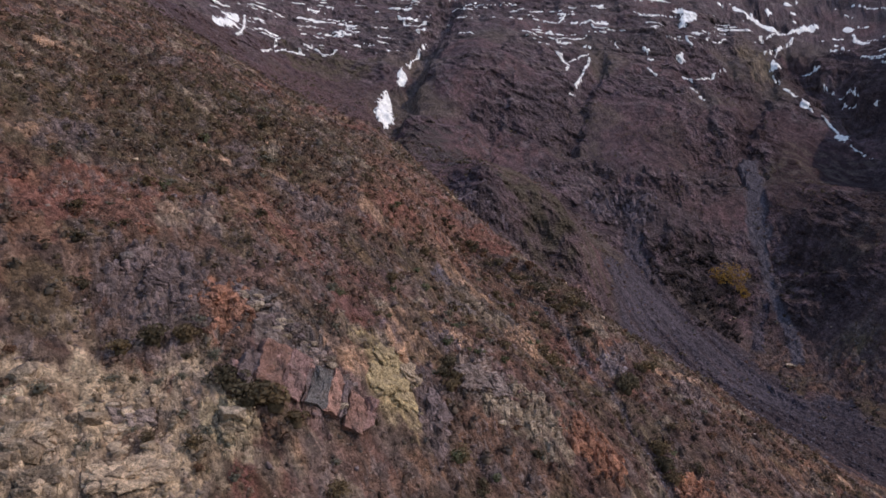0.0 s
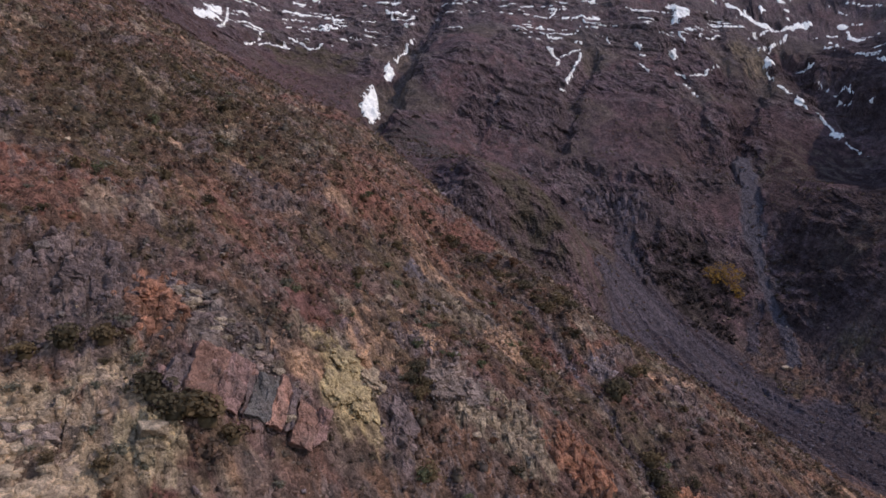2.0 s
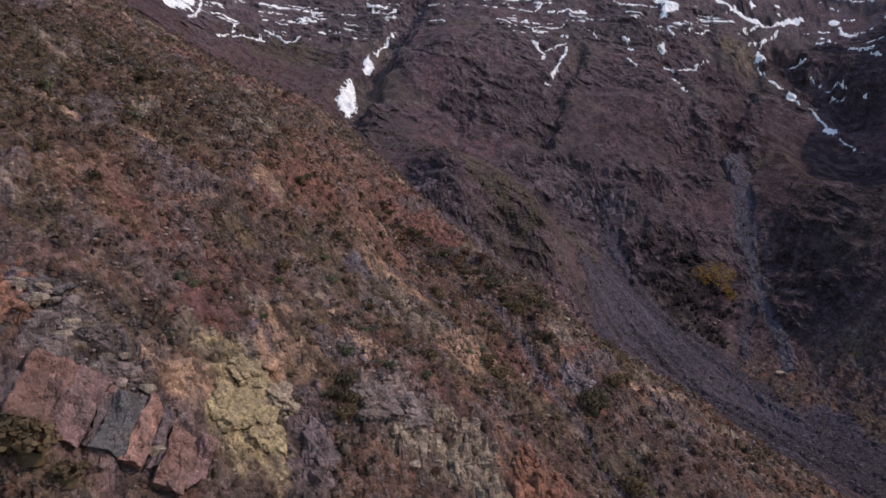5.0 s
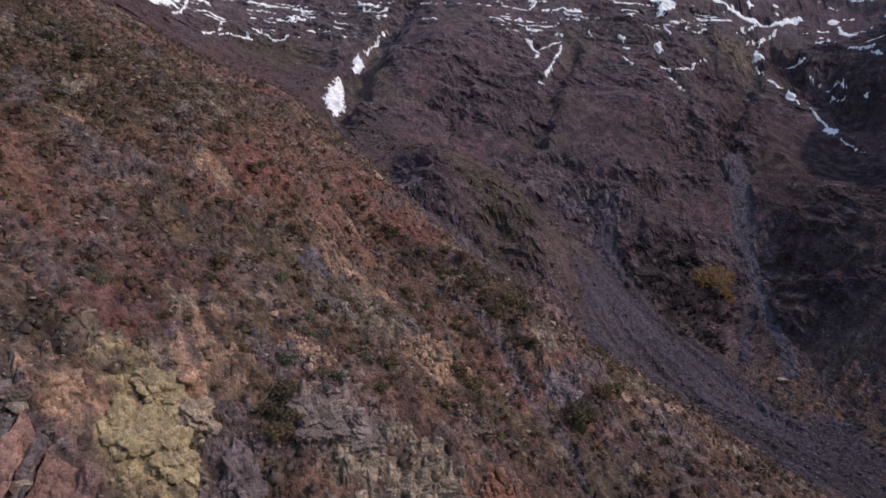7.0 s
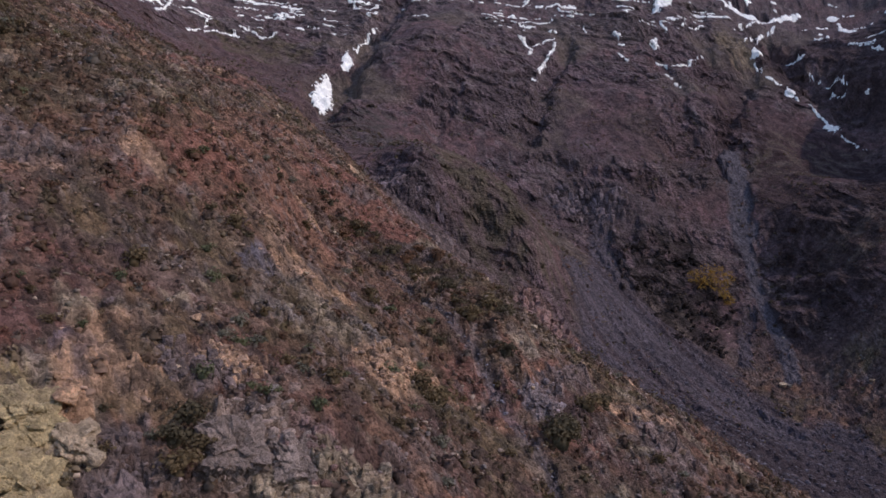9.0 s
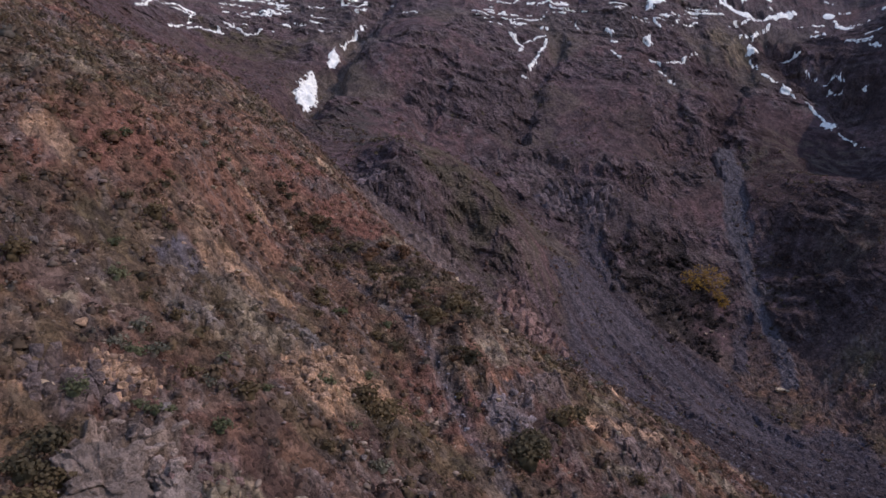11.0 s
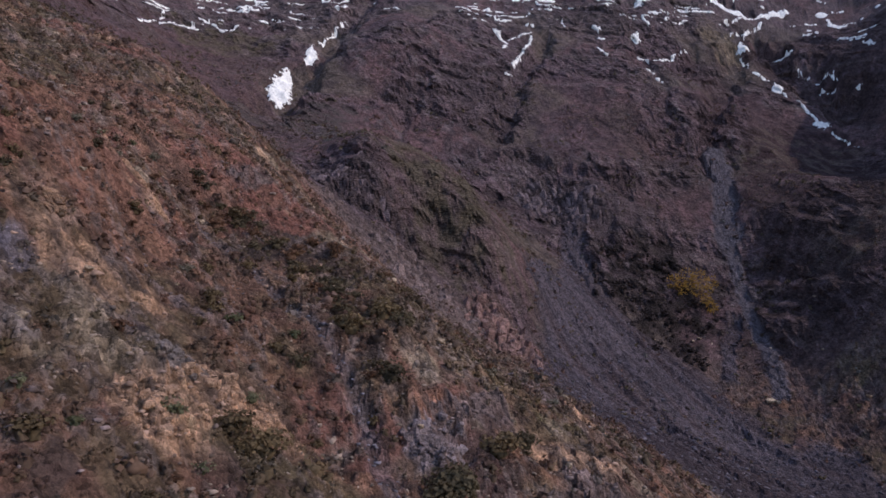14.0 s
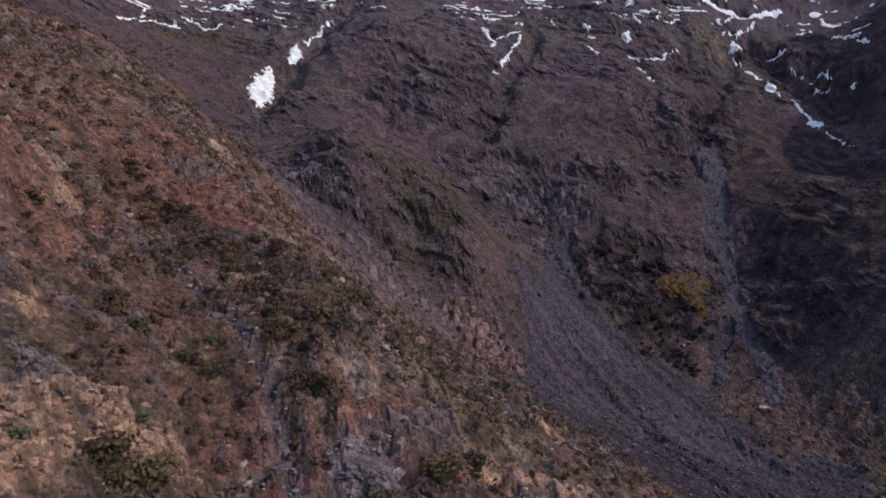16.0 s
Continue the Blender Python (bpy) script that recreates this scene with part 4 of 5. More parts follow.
def build_slab_outcrop():
    """Tilted slabs with open joints under an overhanging cap of grey rock."""
    r = random.Random(3)
    z0 = -10.0
    base = new("rock_outcrop")
    base.location = (-13.5, 65.0, z0)
    tagged(base, "pink rock face of leaning slabs under a grey overhanging cap", "rock outcrop", group="rock outcrops")
    slabs = [("mauve", 1.7, 3.2), ("salmon", 3.0, 4.3), ("pink", 2.2, 4.0), ("mauve", 0.7, 3.8), ("slate", 2.0, 4.4), ("salmon", 1.5, 4.3), ("mauve", 0.5, 3.6), ("salmon", 2.3, 3.9), ("pink", 1.0, 3.2)]
    run = 0.0
    total = sum(w for _, w, _ in slabs)
    for tone, w, h in slabs:
        u = (run + w / 2) / total
        run += w
        cx, cy = -18.9 + 11.6 * u, 63.0 + 5.2 * u + r.uniform(-0.25, 0.25)
        cz = float(lie(np.array([cx]), np.array([cy]))[0])
        bm = bmesh.new()
        bmesh.ops.create_cube(bm, size=1.0)
        for v in bm.verts:
            v.co = Vector((v.co.x * w * 0.93, v.co.y * 2.4, v.co.z * h)) + Vector((r.uniform(-0.16, 0.16), r.uniform(-0.3, 0.3), r.uniform(-0.5, 0.35)))
        bmesh.ops.subdivide_edges(bm, edges=bm.edges, cuts=8, use_grid_fill=True)
        off = r.uniform(0, 50)
        for v in bm.verts:
            p = v.co * 1.1 + Vector((off, 0, 0))
            v.co += 0.30 * Vector((noise.noise(p), noise.noise(p + Vector((9, 0, 0))), noise.noise(p + Vector((0, 9, 0))))) + 0.12 * noise.noise_vector(v.co * 3.1)
            v.co.y += 0.22 * (noise.cell(Vector((v.co.x * 0.9 + 0.5 * v.co.z + off, v.co.z * 0.7, 3.0))) - 0.5)
        me = bpy.data.meshes.new("slab")
        bm.to_mesh(me)
        bm.free()
        ob = part("slab", me, STONE[tone], base)
        ob.matrix_local = Matrix.Translation((cx + 13.5, cy - 65.0, cz - z0 - 0.9 + r.uniform(-0.4, 0.3))) @ pose(0, 0, 0, 0, 0, 26 + r.uniform(-6, 6)) @ pose(0, 0, 0, -33 + r.uniform(-4, 4), 25 + r.uniform(-4, 4), 0)
    caps = [rock_mesh("cap_rock", 90 + k, 14, 1.0, 0.75) for k in range(6)]
    for k, me in enumerate(caps):
        me.materials.append(STONE[("taupe", "buff", "mauve")[k % 3]])
    for k in range(90):
        u = k / 89
        x, y = -20.6 + 11.6 * u + r.uniform(-0.5, 0.5), 68.0 - 0.6 * u + r.uniform(-1.5, 0.9)
        z = float(lie(np.array([x]), np.array([y]))[0]) + 0.45
        w = r.choice((0.3, 0.4, 0.5, 0.6, 0.7, 0.9))
        ob = part("cap_rock", r.choice(caps), None, base)
        ob.matrix_local = lean_matrix(x + 13.5, y - 65.0, z - z0, 25 + r.uniform(-15, 15), r.uniform(-10, 15), r.uniform(-10, 10), w * 1.5, w * 1.1, w * 0.9)


build_slab_outcrop()


def bedrock(x, y, wide, long, thick, tone, seed, label, sink=0.35):
    """A worn mass of bedrock lying in the slope, broken by joints."""
    px, py = np.array([x, x + 0.8, x - 0.8, x, x]), np.array([y, y, y, y + 0.8, y - 0.8])
    z = lie(px, py)
    up = Vector(((z[2] - z[1]) / 1.6, (z[4] - z[3]) / 1.6, 1)).normalized()
    side = Vector((-up.y, up.x, 0)).normalized()
    side = side if side.x > 0 else -side
    climb = up.cross(side)
    bm = bmesh.new()
    bmesh.ops.create_cube(bm, size=1.0)
    bmesh.ops.subdivide_edges(bm, edges=bm.edges, cuts=19, use_grid_fill=True)
    off = Vector((seed * 3.7, seed * 1.3, 0))
    for v in bm.verts:
        q = v.co * 2
        m = max(abs(q.x), abs(q.y), abs(q.z))
        q = q.normalized().lerp(q / m, 0.25) * (0.5 + 0.16 * noise.noise(q * 1.3 + off)) if q.length else q
        q = Vector((q.x * wide, q.y * long, q.z * thick))
        w = q + 0.5 * noise.noise_vector(q * 0.5 + off)
        near, _ = noise.voronoi(Vector((w.x * 1.1 + 0.4 * w.y, w.y * 1.3, w.z * 0.6)) + off)
        crack = 1 - min(1.0, (near[1] - near[0]) / 0.16)
        n = q.normalized()
        level = noise.cell(Vector((w.x * 1.2 + w.y * 0.5, w.y * 1.1, 2.0)) + off) - 0.5
        q += n * (0.22 * thick * noise.noise(q * 0.45 + off) + 0.34 * level + 0.26 * noise.noise(q * 1.7 + off) - 0.22 * crack) + 0.07 * noise.noise_vector(q * 4.0)
        v.co = q
    me = bpy.data.meshes.new("bedrock")
    bm.to_mesh(me)
    bm.free()
    me.materials.append(STONE[tone])
    ob = new("bedrock", me)
    ob.matrix_basis = Matrix.Translation(Vector((x, y, float(z[0]))) + up * thick * (0.5 - sink - 0.15)) @ Matrix((side, climb, up)).transposed().to_4x4()
    tagged(ob, label, "bedrock", group="bare bedrock in the slope")


LOW_LEDGES = [
    (-6.4, 71.6, 4.4, 3.6, 1.3, "yellow", "yellow-stained bedrock face crossed by cracks"), (-4.4, 72.4, 3.6, 4.6, 1.2, "yellow", "yellow-stained bedrock face crossed by cracks"), (-5.9, 74.8, 4.0, 3.4, 1.2, "yellow", "yellow-stained bedrock face crossed by cracks"),
    (-3.9, 75.2, 2.8, 3.0, 1.1, "buff", "buff bedrock at the rim of the yellow face"), (-24.0, 52.6, 7.0, 2.8, 2.4, "pale", "broad pale tan bedrock ledge with dark joints"), (-31.4, 51.4, 4.2, 3.0, 2.2, "pale", "pale tan weathered bedrock among shrubs"),
    (-17.9, 58.2, 2.4, 2.6, 1.6, "ochre", "bright ochre bedrock knob on red soil"), (-25.6, 56.4, 4.0, 2.4, 1.4, "taupe", "flat grey-tan bedrock slab on the slope"), (-29.0, 49.4, 3.6, 2.4, 2.0, "buff", "pale buff bedrock with rounded edges"),
    (-18.6, 69.0, 3.4, 1.6, 1.4, "grey", "grey lichen-covered bedrock ledge over the slabs"), (-15.4, 68.2, 3.4, 1.7, 1.5, "grey", "grey lichen-covered bedrock ledge over the slabs"), (-12.4, 67.9, 3.0, 1.7, 1.4, "taupe", "grey lichen-covered bedrock ledge over the slabs"),
]
HIGH_LEDGES = [
    (-21.8, 67.2, 2.6, 3.0, 1.8, "orange", "rust-orange bedrock face above the slabs"), (-24.8, 65.6, 2.6, 2.4, 1.6, "mauve", "dark mauve jointed bedrock in the slope"), (-27.6, 66.6, 3.0, 2.4, 1.6, "mauve", "dark mauve jointed bedrock in the slope"),
    (-10.0, 70.4, 2.6, 2.0, 1.2, "peach", "crumbling peach-coloured bedrock beside the yellow face"), (3.4, 79.8, 4.4, 4.2, 1.8, "taupe", "grey-brown fissured bedrock face on the slope"), (6.6, 81.2, 3.6, 3.4, 1.5, "taupe", "grey-brown fissured bedrock face on the slope"),
    (-0.6, 74.4, 2.6, 4.2, 1.4, "mauve", "dark mauve jointed bedrock in the slope"), (10.8, 97.2, 2.4, 2.6, 1.2, "peach", "pale orange crumbling bedrock above the gully"), (9.6, 100.8, 1.8, 1.8, 1.4, "grey", "small grey bedrock knob on the slope"),
    (26.4, 107.8, 3.2, 2.6, 1.2, "lilac", "lilac-grey smooth bedrock beside a dark bush"), (-0.6, 106.2, 2.6, 3.0, 1.0, "peach", "pale pink bedrock showing through scrub"), (-34.5, 76.2, 2.0, 1.6, 1.0, "taupe", "grey-tan bedrock knob on the red slope"),
]
LEDGES = LOW_LEDGES + HIGH_LEDGES
for k, spec in enumerate(LEDGES):
    bedrock(*spec[:6], 40 + k, spec[6])
LOW_CRAGS = [
    (-21.4, 66.8, 3.0, 2.8, 10, "orange", 46, 0.81, 1.3, "orange-brown weathered rock outcrop on the slope"), (-27.0, 66.2, 6.4, 3.6, 15, "mauve", 96, 0.71, 1.4, "dark mauve crag of jointed blocks on the slope"), (-5.6, 73.0, 3.0, 3.8, 40, "yellow", 16, 0.8, 0.5, "yellow-stained rock face with rough blocks"),
    (-1.2, 74.0, 1.6, 4.2, 14, "mauve", 39, 0.62, 1.2, "dark jointed rock beside the yellow face"), (-30.5, 51.0, 5.0, 4.6, 20, "pale", 39, 1.3, 0.8, "pale tan boulders and bedrock low on the slope"), (-24.6, 54.6, 3.0, 4.0, 30, "pale", 30, 0.99, 0.7, "pale weathered rocks among red soil"),
    (-18.0, 58.8, 1.6, 1.3, 0, "ochre", 13, 0.81, 0.8, "bright ochre rock on the slope"), (4.4, 81.0, 3.6, 2.4, 30, "taupe", 60, 0.6, 0.65, "brown-grey fissured rock outcrop on the slope"), (7.6, 82.4, 2.4, 1.8, 30, "pink", 30, 0.55, 0.9, "pinkish broken rock on the slope"),
]
SLOPE_CRAGS = [
    (6.4, 79.2, 2.4, 1.4, 30, "buff", 24, 0.6, 0.9, "buff rounded rocks on the slope"), (1.2, 85.2, 2.6, 1.3, 20, "peach", 36, 0.42, 1.0, "crumbling pale orange rock on the slope"), (11.2, 95.9, 2.6, 2.4, 40, "peach", 50, 0.5, 1.0, "pale orange broken rock above the gully"),
    (0.0, 83.6, 2.8, 1.8, 20, "mauve", 33, 0.56, 1.4, "dark jointed rock step with red-brown staining"), (11.0, 80.6, 4.0, 3.6, 30, "buff", 60, 0.6, 1.7, "buff ribbed rock standing in steep fins"), (18.6, 83.4, 3.6, 3.2, 30, "orange", 51, 0.85, 1.9, "rust-coloured ribbed rock in steep fins"),
    (13.4, 102.4, 3.6, 2.6, 25, "peach", 69, 0.53, 1.2, "pale orange broken rock above the gully"), (9.8, 101.4, 1.8, 1.6, 0, "grey", 21, 0.5, 1.2, "small grey rock knob on the slope"), (26.8, 108.2, 2.8, 1.8, 20, "lilac", 42, 0.55, 0.9, "lilac-grey smooth rock beside a dark bush"),
]
CLIFFS = [
    (34.0, 90.6, 4.2, 3.2, 0, "orange", 51, 0.56, 1.8, "rust-coloured ribs of rock at the spur's foot"), (-14.0, 217.0, 7.0, 5.0, 0, "pale", 34, 2.4, 1.8, "pale rock cliff at the head of the red spur"), (7.0, 209.0, 12.0, 4.0, -10, "dark", 100, 1.6, 1.55, "dark columnar rock cliff across the slope"),
    (43.5, 198.0, 8.5, 7.5, 30, "pink", 100, 1.35, 2.2, "pinkish columnar cliff beside the scree"), (24.0, 192.0, 16.0, 9.0, 25, "mauve", 69, 1.76, 1.4, "mauve broken cliff below the columns"), (72.0, 281.0, 20.0, 5.0, -14, "dark", 80, 1.6, 2.0, "dark cliff band below a pale ledge"),
    (-60.0, 102.5, 3.2, 2.4, 0, "peach", 14, 1.6, 0.9, "pale rock slab high on the brushy slope"),
]
JOINTED = LOW_CRAGS + SLOPE_CRAGS + CLIFFS
for spec in JOINTED:
    build_crag(*spec, column=spec[8] > 1.6)


# ---- scattered growth and stones ----
def leafy(seed, quads, lumps, leaf, spokes=7, inner=0.8):
    """A shrub's crown about one metre wide and 0.8 high: small leaf clumps in uneven lumps. Arrays of corners and faces."""
    r = np.random.RandomState(seed)
    centre = r.normal(0, 0.17, (lumps, 3)) * (1, 1, 0.5) + (0, 0, 0.30)
    radius = r.uniform(0.16, 0.34, lumps)
    pick = r.randint(0, lumps, quads)
    d = r.normal(0, 1, (quads, 3))
    d[:, 2] = np.abs(d[:, 2]) * 0.9 - 0.15
    d /= np.linalg.norm(d, axis=1)[:, None]
    p = centre[pick] + d * (radius[pick] * r.uniform(0.9, 1.15, quads))[:, None]
    p[:, 2] = np.maximum(p[:, 2], 0.03)
    n = d + r.normal(0, 0.5, (quads, 3))
    n /= np.linalg.norm(n, axis=1)[:, None]
    a = np.cross(n, r.normal(0, 1, (quads, 3)))
    a /= np.linalg.norm(a, axis=1)[:, None]
    b = np.cross(n, a)
    size = (leaf * r.uniform(0.6, 1.4, quads))[:, None]
    fold = n * size * 0.25
    co = np.stack([p - a * size, p - b * size * 0.7 + fold, p + a * size, p + b * size * 0.7 + fold], 1)
    co, fa = co.reshape(-1, 3), np.arange(quads * 4).reshape(-1, 4)
    # the dense inside of the crown: an uneven dome
    rows = [(0.29 * inner, 0.0), (0.33 * inner, 0.16), (0.26 * inner, 0.32 * inner), (0.09, 0.42 * inner)]
    rows = rows if spokes > 5 else [rows[0], rows[1], rows[3]]
    last = len(rows) - 1
    a = np.arange(spokes) * 6.2832 / spokes
    bulge = 1 + 0.3 * r.normal(0, 1, (len(rows), spokes))
    dome = np.stack([np.stack([np.cos(a) * w * bulge[k], np.sin(a) * w * bulge[k], h + 0.06 * r.normal(0, 1, spokes)], -1) for k, (w, h) in enumerate(rows)])
    dome[0, :, 2] = -0.08
    k, j = np.meshgrid(np.arange(len(rows) - 1), np.arange(spokes), indexing="ij")
    n = len(co)
    ring = np.stack([k * spokes + j, k * spokes + (j + 1) % spokes, (k + 1) * spokes + (j + 1) % spokes, (k + 1) * spokes + j], -1).reshape(-1, 4) + n
    lid = last * spokes + np.array([[0, 1, 2, 3] if spokes < 7 else [0, 2, 4, 6]]) + n
    return np.concatenate([co, dome.reshape(-1, 3)]), np.concatenate([fa, ring, lid])


def stony(seed):
    """A loose stone as arrays."""
    me = rock_mesh("stone", seed, 9, 0.7, 0.4)
    bm = bmesh.new()
    bm.from_mesh(me)
    bmesh.ops.triangulate(bm, faces=bm.faces)
    co = np.array([v.co[:] for v in bm.verts])
    bm.verts.index_update()
    faces = np.array([[v.index for v in f.verts] for f in bm.faces])
    bm.free()
    bpy.data.meshes.remove(me)
    return co, faces


def scatter(name, shapes, x, y, z, width, height, tint, mat, seed, label, category):
    """Many small things in one mesh, each with its own size, turn and colour."""
    r = np.random.RandomState(seed)
    which, yaw = r.randint(0, len(shapes), len(x)), r.uniform(0, 6.283, len(x))
    cos, faces, tints, start = [], [], [], 0
    for k, (co, fa) in enumerate(shapes):
        m = which == k
        n = m.sum()
        c, s = np.cos(yaw[m])[:, None], np.sin(yaw[m])[:, None]
        px = (co[None, :, 0] * c - co[None, :, 1] * s) * width[m][:, None] + x[m][:, None]
        py = (co[None, :, 0] * s + co[None, :, 1] * c) * width[m][:, None] + y[m][:, None]
        pz = co[None, :, 2] * height[m][:, None] + z[m][:, None]
        cos.append(np.stack([px, py, pz], -1).reshape(-1, 3))
        faces.append((fa[None] + (np.arange(n) * len(co))[:, None, None] + start).reshape(-1, fa.shape[1]))
        tints.append(np.repeat(tint[m], len(co), 0))
        start += n * len(co)
    me = sheet_mesh(name, np.concatenate(cos), np.concatenate(faces))
    colour_points(me, "tint", np.concatenate(tints))
    me.materials.append(mat)
    return tagged(new(name, me), label, category, kind="stuff")


def sow(n, x0, x1, y0, y1, keep, seed):
    """Places drawn at random in a rectangle, thinned by keep(x, y, ground)."""
    r = np.random.RandomState(seed)
    x, y = r.uniform(x0, x1, n), r.uniform(y0, y1, n)
    z, g = relief(x, y)
    ok = r.uniform(0, 1, n) < keep(x, y, z, g)
    return x[ok], y[ok], z[ok], {k: v[ok] for k, v in g.items()}


def near_growth(x, y, z, g):
    clumps = 0.3 + 1.0 * smooth(0.42, 0.58, grain(x / 5, y / 3.5, 101))
    brush = np.maximum(inside(x, y, -34, 102, 32, 20, 10, 0.3, 102), inside(x, y, 27, 124, 16, 8, 15, 0.3, 103))
    return np.clip((1 - 0.85 * g["bare"]) * (1 - g["scree"]) * (1 - 0.8 * g["gully"]) * (0.55 * clumps + 0.4 * brush) * (1 - g["far"]), 0, 1)


def far_growth(x, y, z, g):
    return np.clip((1 - 0.6 * g["bare"]) * (1 - 0.7 * g["scree"]) * smooth(0.35, 0.6, grain(x / 18, y / 18, 104)) * smooth(120, 70, z), 0, 1)


PALETTE = np.array([(0.155, 0.103, 0.060), (0.180, 0.112, 0.074), (0.170, 0.150, 0.112), (0.110, 0.076, 0.054), (0.195, 0.108, 0.070), (0.170, 0.128, 0.062)])


def tints(x, y, seed, sage=0.0):
    r = np.random.RandomState(seed)
    mood = grain(x / 15, y / 15, 105) + r.uniform(-0.25, 0.25, len(x))
    k = np.where(mood > 0.62, 4, np.where(mood > 0.52, 1, np.where(mood > 0.42, 0, 5)))
    k = np.where(r.uniform(0, 1, len(x)) < 0.17, 3, k)
    low = smooth(84, 58, y) * smooth(5, -12, x)
    k = np.where(r.uniform(0, 1, len(x)) < 0.10 + 0.35 * low + sage, 2, k)
    return PALETTE[k] * r.uniform(0.8, 1.25, len(x))[:, None]


LOW = [leafy(200 + k, 34, 6, 0.115) for k in range(8)]
TUFTS = [leafy(250 + k, 15, 5, 0.15, 5, 0.9) for k in range(10)]
TINY = [leafy(230 + k, 6, 3, 0.2, 5) for k in range(6)]
x, y, z, g = sow(62000, -78, 72, 40, 250, near_growth, 1)
q = np.random.RandomState(4)
w = np.clip(q.lognormal(-0.42, 0.42, len(x)), 0.25, 1.8)
scatter("low_scrub", TUFTS, x, y, z - 0.05, w, w * q.uniform(0.7, 1.1, len(x)), 0.45 * tints(x, y, 5) + 0.55 * albedo(x, y, z, g) * (0.95, 1.0, 1.0), scrub, 6, "low brown and grey-green scrub scattered over the slope", "scrub")
x, y, z, g = sow(20000, -110, 165, 178, 350, far_growth, 2)
w = np.clip(q.lognormal(-0.05, 0.4, len(x)), 0.5, 2.2)
scatter("far_scrub", TINY, x, y, z - 0.1, w, w * q.uniform(0.5, 0.9, len(x)), tints(x, y, 7) * (0.75, 0.8, 0.9), scrub, 8, "sparse dark scrub on the far mountainside", "scrub")


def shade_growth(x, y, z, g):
    # dense round the tree; a few more help to darken the shaded right-hand slope
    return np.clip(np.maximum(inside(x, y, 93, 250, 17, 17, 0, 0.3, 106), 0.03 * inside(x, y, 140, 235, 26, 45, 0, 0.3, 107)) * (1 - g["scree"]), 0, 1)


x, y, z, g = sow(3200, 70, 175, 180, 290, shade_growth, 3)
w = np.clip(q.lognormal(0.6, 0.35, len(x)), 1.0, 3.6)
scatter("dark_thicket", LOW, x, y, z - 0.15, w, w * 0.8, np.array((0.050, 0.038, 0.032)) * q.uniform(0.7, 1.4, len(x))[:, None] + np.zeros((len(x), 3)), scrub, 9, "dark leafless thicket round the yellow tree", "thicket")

STONES = [stony(300 + k) for k in range(8)]
rubble = leaf_material("loose_stone", None, None, True, 0.0)


def loose(x, y, z, g):
    return np.clip(0.25 * g["stony"] + 0.25 * g["bare"] + 0.35 * g["gully"] + 0.12, 0, 1) * (1 - g["scree"]) * (1 - g["far"])


x, y, z, g = sow(85000, -60, 66, 42, 160, loose, 10)
w = np.clip(q.lognormal(-1.3, 0.5, len(x)), 0.12, 0.95)
c = np.where(g["gully"][:, None] > 0.4, np.array((0.23, 0.21, 0.215)), 0.55 * g["rock"] + 0.45 * np.array((0.26, 0.20, 0.165)))
scatter("loose_stones", STONES, x, y, z, w, w * 0.8, c * q.uniform(0.5, 1.15, len(x))[:, None], rubble, 11, "loose angular stones lying on the slope", "stones")


def talus(x, y, z, g):
    return g["scree"] * 0.9


x, y, z, g = sow(15000, 40, 145, 130, 300, talus, 12)
w = np.clip(q.lognormal(-0.75, 0.5, len(x)), 0.22, 2.0)
scatter("scree_stones", STONES, x, y, z, w, w * 0.7, np.array((0.11, 0.097, 0.102)) * q.uniform(0.65, 1.4, len(x))[:, None], rubble, 13, "grey broken stones of the scree", "stones")


# ---- shrubs that stand out singly ----
def stems_mesh(seed, count, spread, height, thick):
    """Tapered bare stems fanning out from one foot."""
    r, bm = random.Random(seed), bmesh.new()
    for _ in range(count):
        a, out = r.uniform(0, 6.283), r.uniform(0.3, 1.0) * spread
        tip = Vector((math.cos(a) * out, math.sin(a) * out, height * r.uniform(0.6, 1.0)))
        mid = tip * 0.5 + Vector((r.uniform(-0.06, 0.06), r.uniform(-0.06, 0.06), 0.06))
        foot = Vector((0.04 * math.cos(a), 0.04 * math.sin(a), -0.15))
        loops = []
        for p, w in ((foot, thick), (mid, thick * 0.7), (tip, thick * 0.25)):
            loops.append([bm.verts.new(p + Vector((math.cos(k * 2.094) * w, math.sin(k * 2.094) * w, 0))) for k in range(3)])
        for lo, hi in zip(loops, loops[1:]):
            for k in range(3):
                bm.faces.new((lo[k], lo[(k + 1) % 3], hi[(k + 1) % 3], hi[k]))
        bm.faces.new(loops[-1])
    me = bpy.data.meshes.new("stems")
    bm.to_mesh(me)
    bm.free()
    me.materials.append(bark)
    return me


KINDS = dict(
    olive=("olive-brown rounded shrub on the stony slope", 0.42), sage=("grey-green sage shrub among pale stones", 0.24),
    green=("fresh green leafy shrub on the slope", 0.1), dark=("dark green dense shrub on the slope", 0.17), russet=("russet-brown dry shrub on red soil", 0.17),
)


def shrub(kind, seed):
    base = new("shrub", stems_mesh(seed, 7, 0.3, 0.55, 0.022))
    tagged(base, KINDS[kind][0], "shrub", group=kind + " shrubs on the slope")
    co, fa = leafy(seed + 1, 200, 11, 0.07, 7, 0.6)
    me = sheet_mesh("foliage", co, fa)
    part("foliage", me, LEAF[kind], base)
    return base


